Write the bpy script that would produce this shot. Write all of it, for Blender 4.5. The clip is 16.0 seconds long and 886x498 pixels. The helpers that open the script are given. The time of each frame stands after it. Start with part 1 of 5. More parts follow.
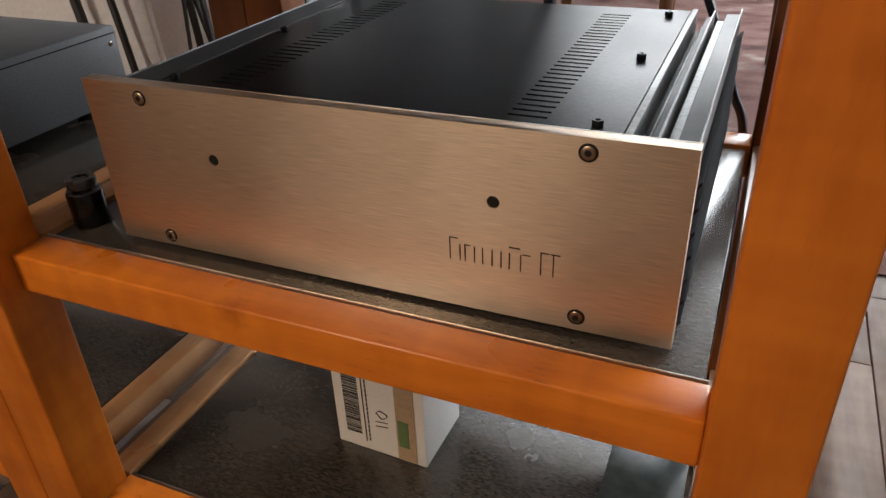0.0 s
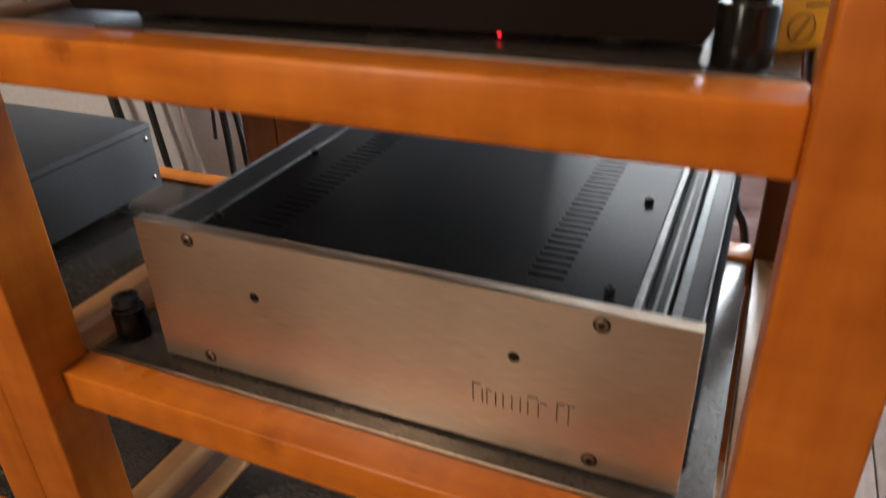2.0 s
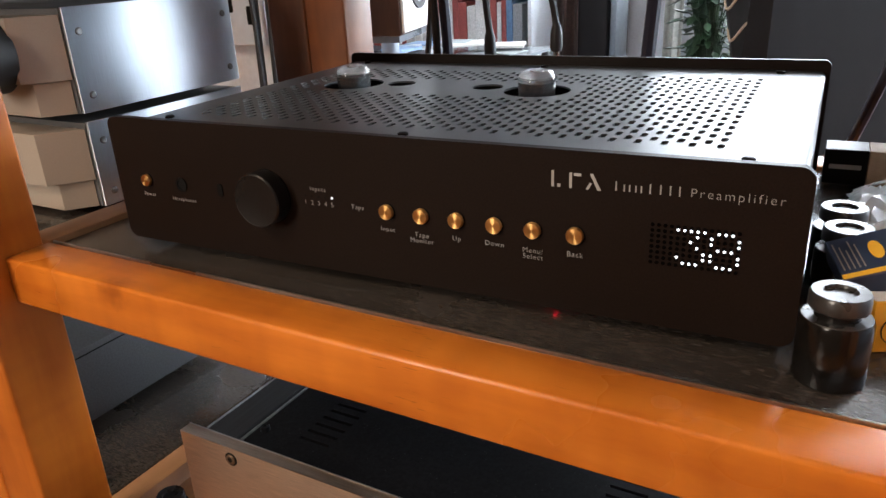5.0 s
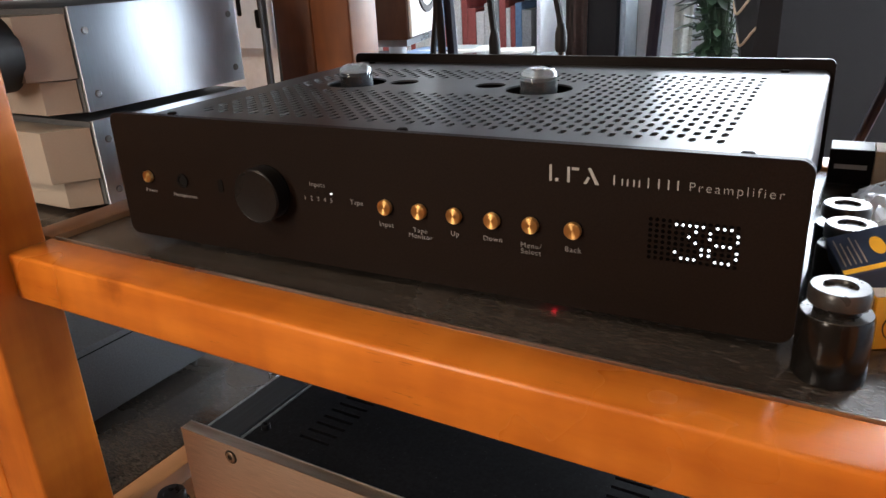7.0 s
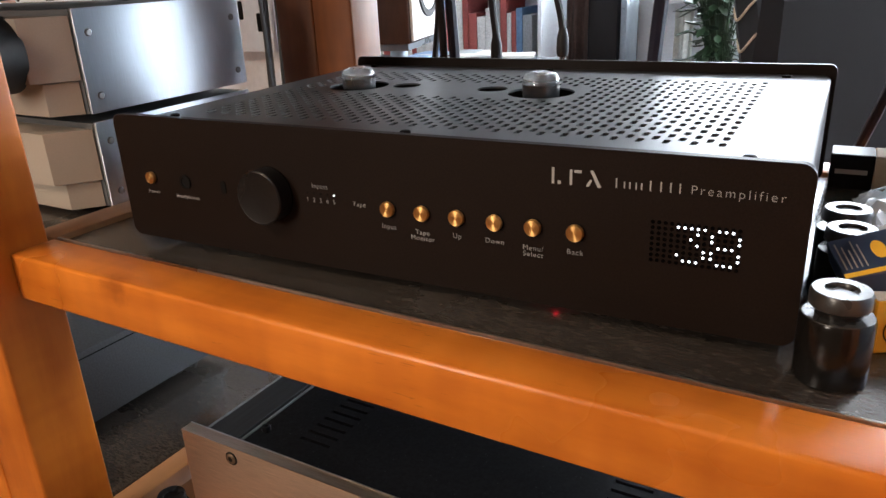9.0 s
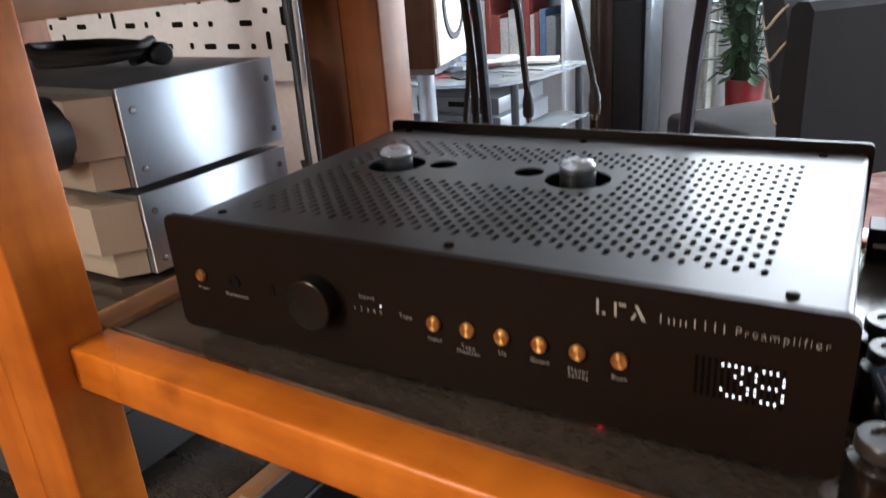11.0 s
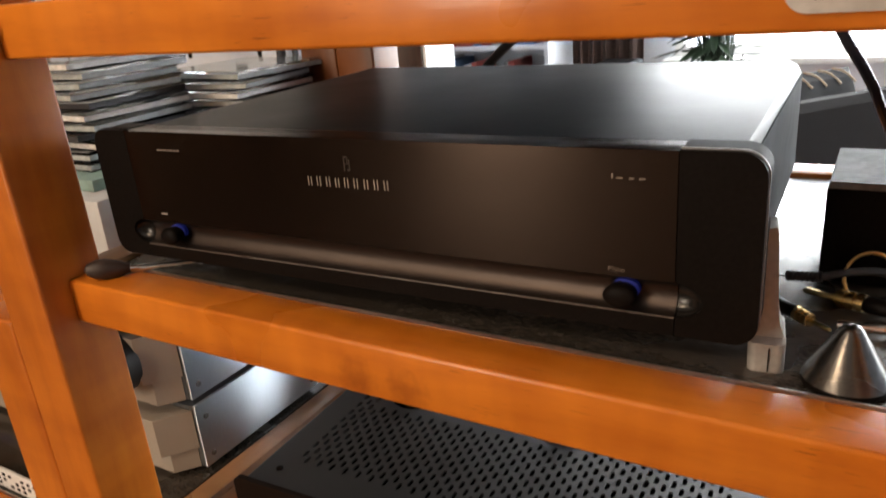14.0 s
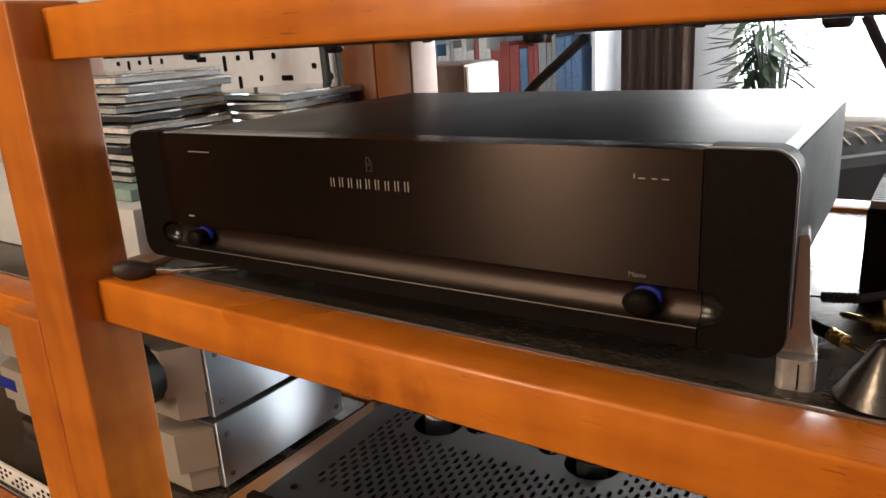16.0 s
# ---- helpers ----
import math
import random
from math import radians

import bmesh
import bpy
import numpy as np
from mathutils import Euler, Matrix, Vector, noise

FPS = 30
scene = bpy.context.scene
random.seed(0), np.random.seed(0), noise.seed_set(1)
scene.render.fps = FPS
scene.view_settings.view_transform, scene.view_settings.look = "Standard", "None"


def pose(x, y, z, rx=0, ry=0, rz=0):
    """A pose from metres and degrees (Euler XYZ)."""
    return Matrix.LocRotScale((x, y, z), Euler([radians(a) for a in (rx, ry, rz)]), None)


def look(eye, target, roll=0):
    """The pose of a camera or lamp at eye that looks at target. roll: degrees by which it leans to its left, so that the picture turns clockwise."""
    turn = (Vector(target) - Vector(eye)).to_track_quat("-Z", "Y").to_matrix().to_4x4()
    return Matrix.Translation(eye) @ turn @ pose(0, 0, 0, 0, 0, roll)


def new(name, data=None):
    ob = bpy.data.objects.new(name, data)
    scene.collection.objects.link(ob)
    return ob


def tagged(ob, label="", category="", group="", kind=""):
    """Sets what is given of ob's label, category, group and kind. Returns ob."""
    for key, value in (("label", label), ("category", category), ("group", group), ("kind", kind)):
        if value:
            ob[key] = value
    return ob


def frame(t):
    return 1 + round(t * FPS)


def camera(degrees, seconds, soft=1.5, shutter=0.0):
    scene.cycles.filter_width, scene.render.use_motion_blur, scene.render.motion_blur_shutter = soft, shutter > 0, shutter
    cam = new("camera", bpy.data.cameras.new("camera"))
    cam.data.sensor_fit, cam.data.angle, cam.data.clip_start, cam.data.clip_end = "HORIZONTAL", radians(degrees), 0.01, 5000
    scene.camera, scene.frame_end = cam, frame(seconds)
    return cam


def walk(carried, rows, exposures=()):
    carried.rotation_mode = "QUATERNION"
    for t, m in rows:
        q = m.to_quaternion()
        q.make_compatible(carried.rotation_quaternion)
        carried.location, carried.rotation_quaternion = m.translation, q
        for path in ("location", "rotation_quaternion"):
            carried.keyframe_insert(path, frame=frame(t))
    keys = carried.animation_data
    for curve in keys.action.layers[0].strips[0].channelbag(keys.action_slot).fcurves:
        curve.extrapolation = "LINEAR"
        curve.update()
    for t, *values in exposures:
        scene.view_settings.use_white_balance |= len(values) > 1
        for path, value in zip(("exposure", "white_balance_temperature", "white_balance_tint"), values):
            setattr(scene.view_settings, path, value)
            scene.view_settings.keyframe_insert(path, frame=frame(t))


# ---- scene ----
cam = camera(62.4, 16.0, shutter=0.5)
PATH = [
    (0, (0.523, -0.321, 0.737), (-0.184, 1.25, -0.278), -2.4),
    (0.5, (0.522, -0.323, 0.738), (-0.191, 1.255, -0.263), -2.5),
    (1, (0.529, -0.325, 0.745), (-0.186, 1.258, -0.248), -2.3),
    (1.5, (0.525, -0.323, 0.76), (-0.188, 1.263, -0.229), -2.2),
    (2, (0.511, -0.32, 0.834), (-0.218, 1.273, -0.13), -2.0),
    (2.5, (0.495, -0.296, 0.903), (-0.308, 1.318, 0.038), -2.2),
    (3, (0.489, -0.288, 0.943), (-0.347, 1.351, 0.158), -2.7),
    (3.5, (0.484, -0.271, 0.934), (-0.376, 1.367, 0.173), -2.9),
    (4, (0.483, -0.258, 0.92), (-0.406, 1.364, 0.158), -2.8),
    (4.5, (0.49, -0.253, 0.917), (-0.426, 1.356, 0.161), -2.9),
    (7, (0.499, -0.249, 0.91), (-0.461, 1.345, 0.177), -3.0),
    (7.5, (0.502, -0.25, 0.909), (-0.455, 1.347, 0.179), -2.9),
    (8, (0.5, -0.251, 0.908), (-0.456, 1.347, 0.177), -2.8),
    (10.5, (0.497, -0.251, 0.927), (-0.493, 1.341, 0.229), -3.3),
    (11, (0.484, -0.242, 0.979), (-0.529, 1.314, 0.236), -4.3),
    (11.5, (0.488, -0.261, 1.016), (-0.553, 1.293, 0.31), -3.2),
    (12, (0.488, -0.276, 1.017), (-0.552, 1.29, 0.334), -2.7),
    (12.5, (0.489, -0.279, 1.045), (-0.512, 1.286, 0.306), -3.9),
    (13, (0.494, -0.284, 1.085), (-0.48, 1.275, 0.297), -4.3),
    (13.5, (0.495, -0.281, 1.15), (-0.477, 1.269, 0.344), -5.3),
    (14, (0.502, -0.281, 1.21), (-0.491, 1.31, 0.513), -5.0),
    (14.5, (0.512, -0.277, 1.206), (-0.525, 1.331, 0.625), -4.1),
    (15, (0.513, -0.281, 1.197), (-0.56, 1.318, 0.656), -4.1),
    (15.5, (0.515, -0.279, 1.187), (-0.581, 1.301, 0.636), -3.8),
    (16, (0.512, -0.275, 1.183), (-0.595, 1.294, 0.622), -3.5),
]
walk(cam, [(t, look(eye, target, roll)) for t, eye, target, roll in PATH],
     exposures=((0.0, -0.52, 6550, 10), (1.5, -0.52, 6550, 10), (3.0, 0.10, 6100, 10), (12.5, 0.10, 6100, 10), (14.5, -0.25, 6800, 10), (16.0, -0.25, 6800, 10)))

# ---- world and lights ----
world = bpy.data.worlds.new("sky")
scene.world = world
world.use_nodes = True
_n = world.node_tree.nodes
_sky = _n.new("ShaderNodeTexSky")
_sky.sky_type, _sky.sun_disc = "NISHITA", False
_sky.sun_elevation, _sky.sun_rotation = radians(38), radians(40)
world.node_tree.links.new(_sky.outputs[0], _n["Background"].inputs[0])
_n["Background"].inputs[1].default_value = 0.12


def window_light(name, m, w, h, watts, colour):
    d = bpy.data.lights.new(name, "AREA")
    d.shape, d.size, d.size_y, d.energy, d.color = "RECTANGLE", w, h, watts, colour
    ob = new(name, d)
    ob.matrix_world = m
    return ob


window_light("window_daylight", look((1.33, 3.76, 1.53), (1.33, 0, 1.53)), 3.5, 1.6, 245, (0.93, 0.97, 1.0))
window_light("side_window_daylight", look((3.26, 2.92, 1.45), (0, 2.92, 1.45)), 1.36, 1.65, 40, (0.93, 0.97, 1.0))
# Unseen overhead lamp, added to brighten the rails' top faces.
window_light("added_ceiling_light", look((-0.45, -1.5, 2.42), (-0.35, -0.9, 0)), 0.5, 0.5, 27, (1.0, 0.74, 0.50))
window_light("back_window_daylight", look((-0.92, -2.86, 1.62), (-0.92, 0, 1.62)), 0.50, 1.15, 56, (1.0, 0.83, 0.66))


# ---- materials ----
def _tree(name):
    m = bpy.data.materials.new(name)
    m.use_nodes = True
    return m, m.node_tree.nodes, m.node_tree.links, m.node_tree.nodes["Principled BSDF"]


def _noise(n, l, coord, scale, stretch=(1, 1, 1), detail=4.0):
    mp = n.new("ShaderNodeMapping")
    mp.inputs["Scale"].default_value = stretch
    l.new(coord, mp.inputs[0])
    t = n.new("ShaderNodeTexNoise")
    t.inputs["Scale"].default_value, t.inputs["Detail"].default_value = scale, detail
    l.new(mp.outputs[0], t.inputs[0])
    return t.outputs[0]


def _ramp(n, l, fac, stops):
    r = n.new("ShaderNodeValToRGB")
    e = r.color_ramp.elements
    while len(e) < len(stops):
        e.new(0.5)
    for i, (p, c) in enumerate(stops):
        e[i].position, e[i].color = p, (*c, 1)
    l.new(fac, r.inputs[0])
    return r.outputs[0]


def _mix(n, l, kind, fac, a, b):
    m = n.new("ShaderNodeMix")
    m.data_type, m.blend_type = "RGBA", kind
    if isinstance(fac, float):
        m.inputs[0].default_value = fac
    else:
        l.new(fac, m.inputs[0])
    l.new(a, m.inputs[6])
    l.new(b, m.inputs[7])
    return m.outputs[2]


def surface(name, colour, rough=0.5, metal=0.0, vary=0.15, scale=60.0, stretch=(1, 1, 1), bump=0.15, big=6.0, rough_vary=0.12, coat=0.0, depth=0.0006, brushed=0.0, spec=0.5, dust=0.0, spin="Z", turn=0.25):
    """A surface with grain, blotches, uneven gloss and fine relief."""
    m, n, l, b = _tree(name)
    co = n.new("ShaderNodeTexCoord").outputs["Object"]
    fine = _noise(n, l, co, scale, stretch)
    blot = _noise(n, l, co, big, (1, 1, 1), 6.0)
    lo = tuple(c * (1 - vary) for c in colour)
    hi = tuple(min(1, c * (1 + vary)) for c in colour)
    c1 = _ramp(n, l, fine, [(0.3, lo), (0.7, hi)])
    c2 = _ramp(n, l, blot, [(0.25, (1 - vary,) * 3), (0.75, (1, 1, 1))])
    base = _mix(n, l, "MULTIPLY", 0.8, c1, c2)
    if dust:
        v = n.new("ShaderNodeTexVoronoi")
        v.inputs["Scale"].default_value = 170.0
        l.new(co, v.inputs[0])
        speck = _ramp(n, l, v.outputs["Distance"], [(0.05, (dust,) * 3), (0.10, (0, 0, 0))])
        base = _mix(n, l, "ADD", 1.0, base, speck)
    l.new(base, b.inputs["Base Color"])
    r = _ramp(n, l, blot, [(0.3, (max(0.02, rough - rough_vary),) * 3), (0.7, (min(1, rough + rough_vary),) * 3)])
    l.new(r, b.inputs["Roughness"])
    b.inputs["Metallic"].default_value = metal
    b.inputs["Specular IOR Level"].default_value = spec
    if brushed:
        tg = n.new("ShaderNodeTangent")
        tg.direction_type, tg.axis = "RADIAL", spin
        l.new(tg.outputs[0], b.inputs["Tangent"])
        b.inputs["Anisotropic"].default_value, b.inputs["Anisotropic Rotation"].default_value = brushed, turn
    b.inputs["Coat Weight"].default_value = coat
    b.inputs["Coat Roughness"].default_value = 0.15
    if bump:
        bp = n.new("ShaderNodeBump")
        bp.inputs["Strength"].default_value, bp.inputs["Distance"].default_value = bump, depth
        l.new(fine, bp.inputs["Height"])
        l.new(bp.outputs[0], b.inputs["Normal"])
    return m


def wood(name, light, dark, axis, gloss=0.35, pores=0.5, knots=()):
    """Lacquered timber with grain along the axis."""
    m, n, l, b = _tree(name)
    co = n.new("ShaderNodeTexCoord").outputs["Object"]
    s = [5.0, 5.0, 5.0]
    s[axis] = 0.9
    grain = _noise(n, l, co, 9.0, s, 7.0)
    s2 = [135.0, 135.0, 135.0]
    s2[axis] = 9.0
    pore = _noise(n, l, co, 6.0, s2, 2.0)
    cloud = _noise(n, l, co, 9.0, (1, 1, 1), 3.0)
    c1 = _ramp(n, l, grain, [(0.30, dark), (0.60, light)])
    c2 = _ramp(n, l, pore, [(0.30, (1 - pores,) * 3), (0.34, (1, 1, 1))])
    c3 = _ramp(n, l, cloud, [(0.3, (0.90, 0.87, 0.83)), (0.62, (1, 1, 1))])
    where = _ramp(n, l, _noise(n, l, co, 13.0, (1, 1, 1), 2.0), [(0.48, (0.06,) * 3), (0.66, (0.95,) * 3)])
    k = _mix(n, l, "MULTIPLY", 1.0, _mix(n, l, "MULTIPLY", where, c1, c2), c3)
    v = n.new("ShaderNodeTexVoronoi")
    v.inputs["Scale"].default_value = 4.3
    l.new(co, v.inputs[0])
    knot = _ramp(n, l, v.outputs["Distance"], [(0.02, (0.45, 0.33, 0.25)), (0.09, (1, 1, 1))])
    s3 = [7.0, 7.0, 7.0]
    s3[axis] = 34.0
    figure = _ramp(n, l, _noise(n, l, co, 1.0, s3, 2.0), [(0.35, (0.80, 0.74, 0.66)), (0.62, (1, 1, 1))])
    k = _mix(n, l, "MULTIPLY", 0.75, k, figure)
    k = _mix(n, l, "MULTIPLY", 0.3, k, knot)
    for place in knots:
        d = n.new("ShaderNodeVectorMath")
        d.operation = "DISTANCE"
        w = n.new("ShaderNodeVectorMath")
        w.operation = "MULTIPLY_ADD"
        wob = n.new("ShaderNodeTexNoise")
        wob.inputs["Scale"].default_value = 130.0
        l.new(co, wob.inputs[0])
        l.new(wob.outputs["Color"], w.inputs[0])
        w.inputs[1].default_value = (0.016, 0.016, 0.016)
        l.new(co, w.inputs[2])
        l.new(w.outputs[0], d.inputs[0])
        d.inputs[1].default_value = tuple(q + 0.008 for q in place)
        spot = _ramp(n, l, d.outputs["Value"], [(0.003, (0.35, 0.22, 0.14)), (0.016, (1, 1, 1))])
        k = _mix(n, l, "MULTIPLY", 0.55, k, spot)
    l.new(k, b.inputs["Base Color"])
    l.new(_ramp(n, l, cloud, [(0.3, (gloss - 0.06,) * 3), (0.7, (gloss + 0.1,) * 3)]), b.inputs["Roughness"])
    bp = n.new("ShaderNodeBump")
    bp.inputs["Strength"].default_value, bp.inputs["Distance"].default_value = 0.12, 0.0004
    b.inputs["Coat Weight"].default_value, b.inputs["Coat Roughness"].default_value = (0.16, 0.0, 0.0)[axis], 0.15
    b.inputs["Specular IOR Level"].default_value = (0.35, 0.9, 0.32)[axis]
    l.new(pore, bp.inputs["Height"])
    l.new(bp.outputs[0], b.inputs["Normal"])
    return m


def glow(name, colour, strength):
    m, n, l, b = _tree(name)
    b.inputs["Base Color"].default_value = (*colour, 1)
    b.inputs["Emission Color"].default_value = (*colour, 1)
    b.inputs["Emission Strength"].default_value = strength
    return m


def glass(name, colour=(0.9, 0.95, 0.95), rough=0.02):
    m, n, l, b = _tree(name)
    b.inputs["Base Color"].default_value = (*colour, 1)
    b.inputs["Transmission Weight"].default_value = 1.0
    b.inputs["Roughness"].default_value = rough
    b.inputs["IOR"].default_value = 1.45
    return m


CH_L, CH_D = (0.70, 0.212, 0.020), (0.52, 0.134, 0.010)
KNOTS = ((0.216, 0.0, 0.445), (0.262, 0.0, 1.001), (0.296, 0.0, 0.999), (0.110, 0.0, 0.735))
CHERRY = [wood("cherry_x", CH_L, CH_D, 0, 0.30, 0.62, knots=KNOTS), wood("pale_side_wood", (0.44, 0.235, 0.105), (0.33, 0.165, 0.070), 1, 0.30, 0.3), wood("cherry_z", (0.57, 0.166, 0.016), (0.43, 0.108, 0.009), 2, 0.36, 0.10)]
# Rear posts: the same cherry, with the shade behind the shelves put into the colour.
SHADED_REAR_POST = wood("shaded_rear_post", (0.23, 0.078, 0.022), (0.15, 0.048, 0.013), 2, 0.42, 0.15)
SHADED_SIDE_POST = wood("shaded_side_rack_post", (0.19, 0.068, 0.022), (0.12, 0.040, 0.012), 2, 0.45, 0.2)
SLATE = surface("black_shelf_panel", (0.052, 0.044, 0.037), 0.24, 0.0, 0.50, 700, (0.3, 1, 1), bump=0.08, big=9, rough_vary=0.08, depth=0.0003, spec=1.0, dust=0.012)
DARK = surface("dark_groove", (0.006, 0.006, 0.006), 0.8, vary=0.2, spec=0.08)
CHAMPAGNE = surface("brushed_champagne_aluminium", (0.68, 0.545, 0.415), 0.34, 1.0, 0.20, 140, (0.35, 20, 20), bump=0.40, big=5, rough_vary=0.05, brushed=0.7, depth=0.0002)
ALU_EDGE = surface("satin_aluminium", (0.66, 0.64, 0.61), 0.36, 1.0, 0.08, 300, bump=0.1)
BLACK_ANOD = surface("black_anodised_metal", (0.0085, 0.009, 0.0105), 0.33, 0.0, 0.4, 400, bump=0.15, big=11, rough_vary=0.025, dust=0.03, spec=0.045)
SINK = surface("heat_sink_metal", (0.019, 0.021, 0.024), 0.50, 0.0, 0.3, 300, (1, 0.05, 1), bump=0.15, spec=0.25)
SINK_EDGE = surface("pale_edge_metal", (0.22, 0.225, 0.225), 0.45, 0.5, 0.2, 200)
BRONZE_SCREW = surface("bronzed_screw", (0.34, 0.26, 0.18), 0.32, 1.0, 0.15, 400, bump=0.05)
SOCKET = surface("screw_socket", (0.02, 0.018, 0.015), 0.4, 0.6)
CHROME = surface("bright_steel", (0.62, 0.60, 0.57), 0.22, 1.0, 0.1, 400, bump=0.05)
PREAMP = surface("black_powder_coat", (0.0112, 0.0068, 0.0050), 0.48, 0.0, 0.25, 900, bump=0.25, big=7, depth=0.0002, spec=0.08)
HOOD = surface("black_hood_coat", (0.0140, 0.0142, 0.0146), 0.41, 0.0, 0.25, 900, bump=0.2, big=9, rough_vary=0.05, spec=1.0, depth=0.0002)
KNOB = surface("black_knob", (0.009, 0.008, 0.0075), 0.28, 0.0, 0.2, 300, bump=0.05, spec=0.32)
BRASS = surface("spun_brass", (0.78, 0.46, 0.16), 0.30, 1.0, 0.10, 200, bump=0.0, brushed=0.85, spin="Y")
PRINT = surface("light_print", (0.38, 0.38, 0.37), 0.6, vary=0.05, bump=0)
PRINT_DIM = surface("dim_print", (0.30, 0.26, 0.22), 0.5, vary=0.05, bump=0)
LED_WHITE = glow("white_led", (0.86, 0.93, 1.0), 1.5)
LED_RED = glow("red_led", (1.0, 0.01, 0.03), 4.0)
LED_BLUE = glow("blue_led", (0.01, 0.02, 0.22), 0.10)
PARA = surface("brushed_bronze_black", (0.035, 0.0236, 0.0179), 0.22, 0.85, 0.24, 120, (0.15, 14, 14), bump=0.18, big=4, rough_vary=0.05, brushed=0.85, depth=0.0002)
PARA_END = surface("black_end_cap", (0.0075, 0.0058, 0.0051), 0.45, 0.0, 0.3, 400, bump=0.1, spec=0.05)
PARA_TOP = surface("painted_steel_cover", (0.019, 0.025, 0.029), 0.40, 0.0, 0.35, 700, bump=0.14, big=12, spec=0.19, dust=0.08, rough_vary=0.035)
PARA_BAR = surface("satin_bronze_groove", (0.062, 0.048, 0.041), 0.42, 0.9, 0.1, 120, (0.4, 18, 18), bump=0.15)
RUBBER = surface("black_rubber", (0.012, 0.012, 0.012), 0.6, vary=0.3)
BEIGE = surface("taupe_faceplate", (0.40, 0.35, 0.29), 0.45, 0.1, 0.03, 900, bump=0.05)
SILVER = surface("brushed_silver_panel", (0.70, 0.77, 0.83), 0.46, 1.0, 0.08, 120, (20, 20, 0.4), bump=0.22, rough_vary=0.04, depth=0.0002, brushed=0.93)
GREY_TOP = surface("grey_cover", (0.10, 0.105, 0.11), 0.5, 0.2, 0.15, 500)
GREY_CASE = surface("charcoal_case", (0.080, 0.086, 0.094), 0.55, 0.1, 0.2, 500)
WALL = surface("white_plaster", (0.77, 0.80, 0.84), 0.85, vary=0.05, scale=90, bump=0.2)
CEIL = surface("ceiling_paint", (0.82, 0.81, 0.79), 0.9, vary=0.03, scale=60)
WARM_WALL = surface("tan_wall_paint", (0.24, 0.145, 0.085), 0.8, vary=0.06, scale=60)
GREY_WALL = surface("added_grey_blue_wall", (0.48, 0.56, 0.66), 0.8, vary=0.06, scale=60)
CARD = surface("white_card", (0.66, 0.63, 0.58), 0.75, vary=0.05, scale=400)
KRAFT = surface("brown_card", (0.36, 0.25, 0.15), 0.8, vary=0.12, scale=150)


# ---- builders ----
def bm_box(x0, x1, y0, y1, z0, z1, bevel=0.0, seg=2, bm=None):
    own = bmesh.new()
    bmesh.ops.create_cube(own, size=1.0, matrix=Matrix.Translation(((x0 + x1) / 2, (y0 + y1) / 2, (z0 + z1) / 2)) @ Matrix.Diagonal((x1 - x0, y1 - y0, z1 - z0, 1)))
    if bevel:
        bmesh.ops.bevel(own, geom=own.edges[:], offset=bevel, segments=seg, profile=0.5, affect="EDGES")
    return joined(bm, own)


def joined(bm, own):
    if bm is None:
        return own
    me = bpy.data.meshes.new("tmp")
    own.to_mesh(me)
    own.free()
    bm.from_mesh(me)
    bpy.data.meshes.remove(me)
    return bm


AXIS = {"x": Matrix.Rotation(radians(90), 4, "Y"), "y": Matrix.Rotation(radians(-90), 4, "X"), "z": Matrix.Identity(4)}


def bm_lathe(profile, place=(0, 0, 0), axis="z", seg=32, bm=None):
    """A turned solid: (radius, height) pairs along the axis from the place."""
    own = bmesh.new()
    rings = []
    for r, h in profile:
        if r < 1e-6:
            rings.append([own.verts.new((0, 0, h))])
        else:
            rings.append([own.verts.new((r * math.cos(2 * math.pi * i / seg), r * math.sin(2 * math.pi * i / seg), h)) for i in range(seg)])
    for a, b in zip(rings, rings[1:]):
        for i in range(seg):
            j = (i + 1) % seg
            if len(a) == 1 and len(b) > 1:
                own.faces.new((a[0], b[j], b[i]))
            elif len(b) == 1 and len(a) > 1:
                own.faces.new((a[i], a[j], b[0]))
            elif len(a) > 1:
                own.faces.new((a[i], a[j], b[j], b[i]))
    for ring, flip in ((rings[0], True), (rings[-1], False)):
        if len(ring) > 1:
            own.faces.new(ring[::-1] if flip else ring)
    bmesh.ops.recalc_face_normals(own, faces=own.faces[:])
    own.transform(Matrix.Translation(place) @ AXIS[axis])
    return joined(bm, own)


def bm_prism(points, axis, a, b, bm=None):
    """A solid from a closed outline, pulled along an axis from a to b. Outlines: x -> (y, z), y -> (x, z), z -> (x, y)."""
    own = bmesh.new()
    put = {"x": lambda p, t: (t, p[0], p[1]), "y": lambda p, t: (p[0], t, p[1]), "z": lambda p, t: (p[0], p[1], t)}[axis]
    lo = [own.verts.new(put(p, a)) for p in points]
    hi = [own.verts.new(put(p, b)) for p in points]
    own.faces.new(lo)
    own.faces.new(hi[::-1])
    for i in range(len(points)):
        j = (i + 1) % len(points)
        own.faces.new((lo[i], hi[i], hi[j], lo[j]))
    bmesh.ops.recalc_face_normals(own, faces=own.faces[:])
    return joined(bm, own)


def round_rect(x0, x1, z0, z1, r, seg=6, corners=(1, 1, 1, 1)):
    """An outline with rounded corners, from the lower left, counterclockwise."""
    out = []
    for k, (cx, cz, a) in enumerate(((x0 + r, z0 + r, 180), (x1 - r, z0 + r, 270), (x1 - r, z1 - r, 0), (x0 + r, z1 - r, 90))):
        if corners[k]:
            out += [(cx + r * math.cos(radians(a + 90 * i / seg)), cz + r * math.sin(radians(a + 90 * i / seg))) for i in range(seg + 1)]
        else:
            out.append(((x0, z0), (x1, z0), (x1, z1), (x0, z1))[k])
    return out


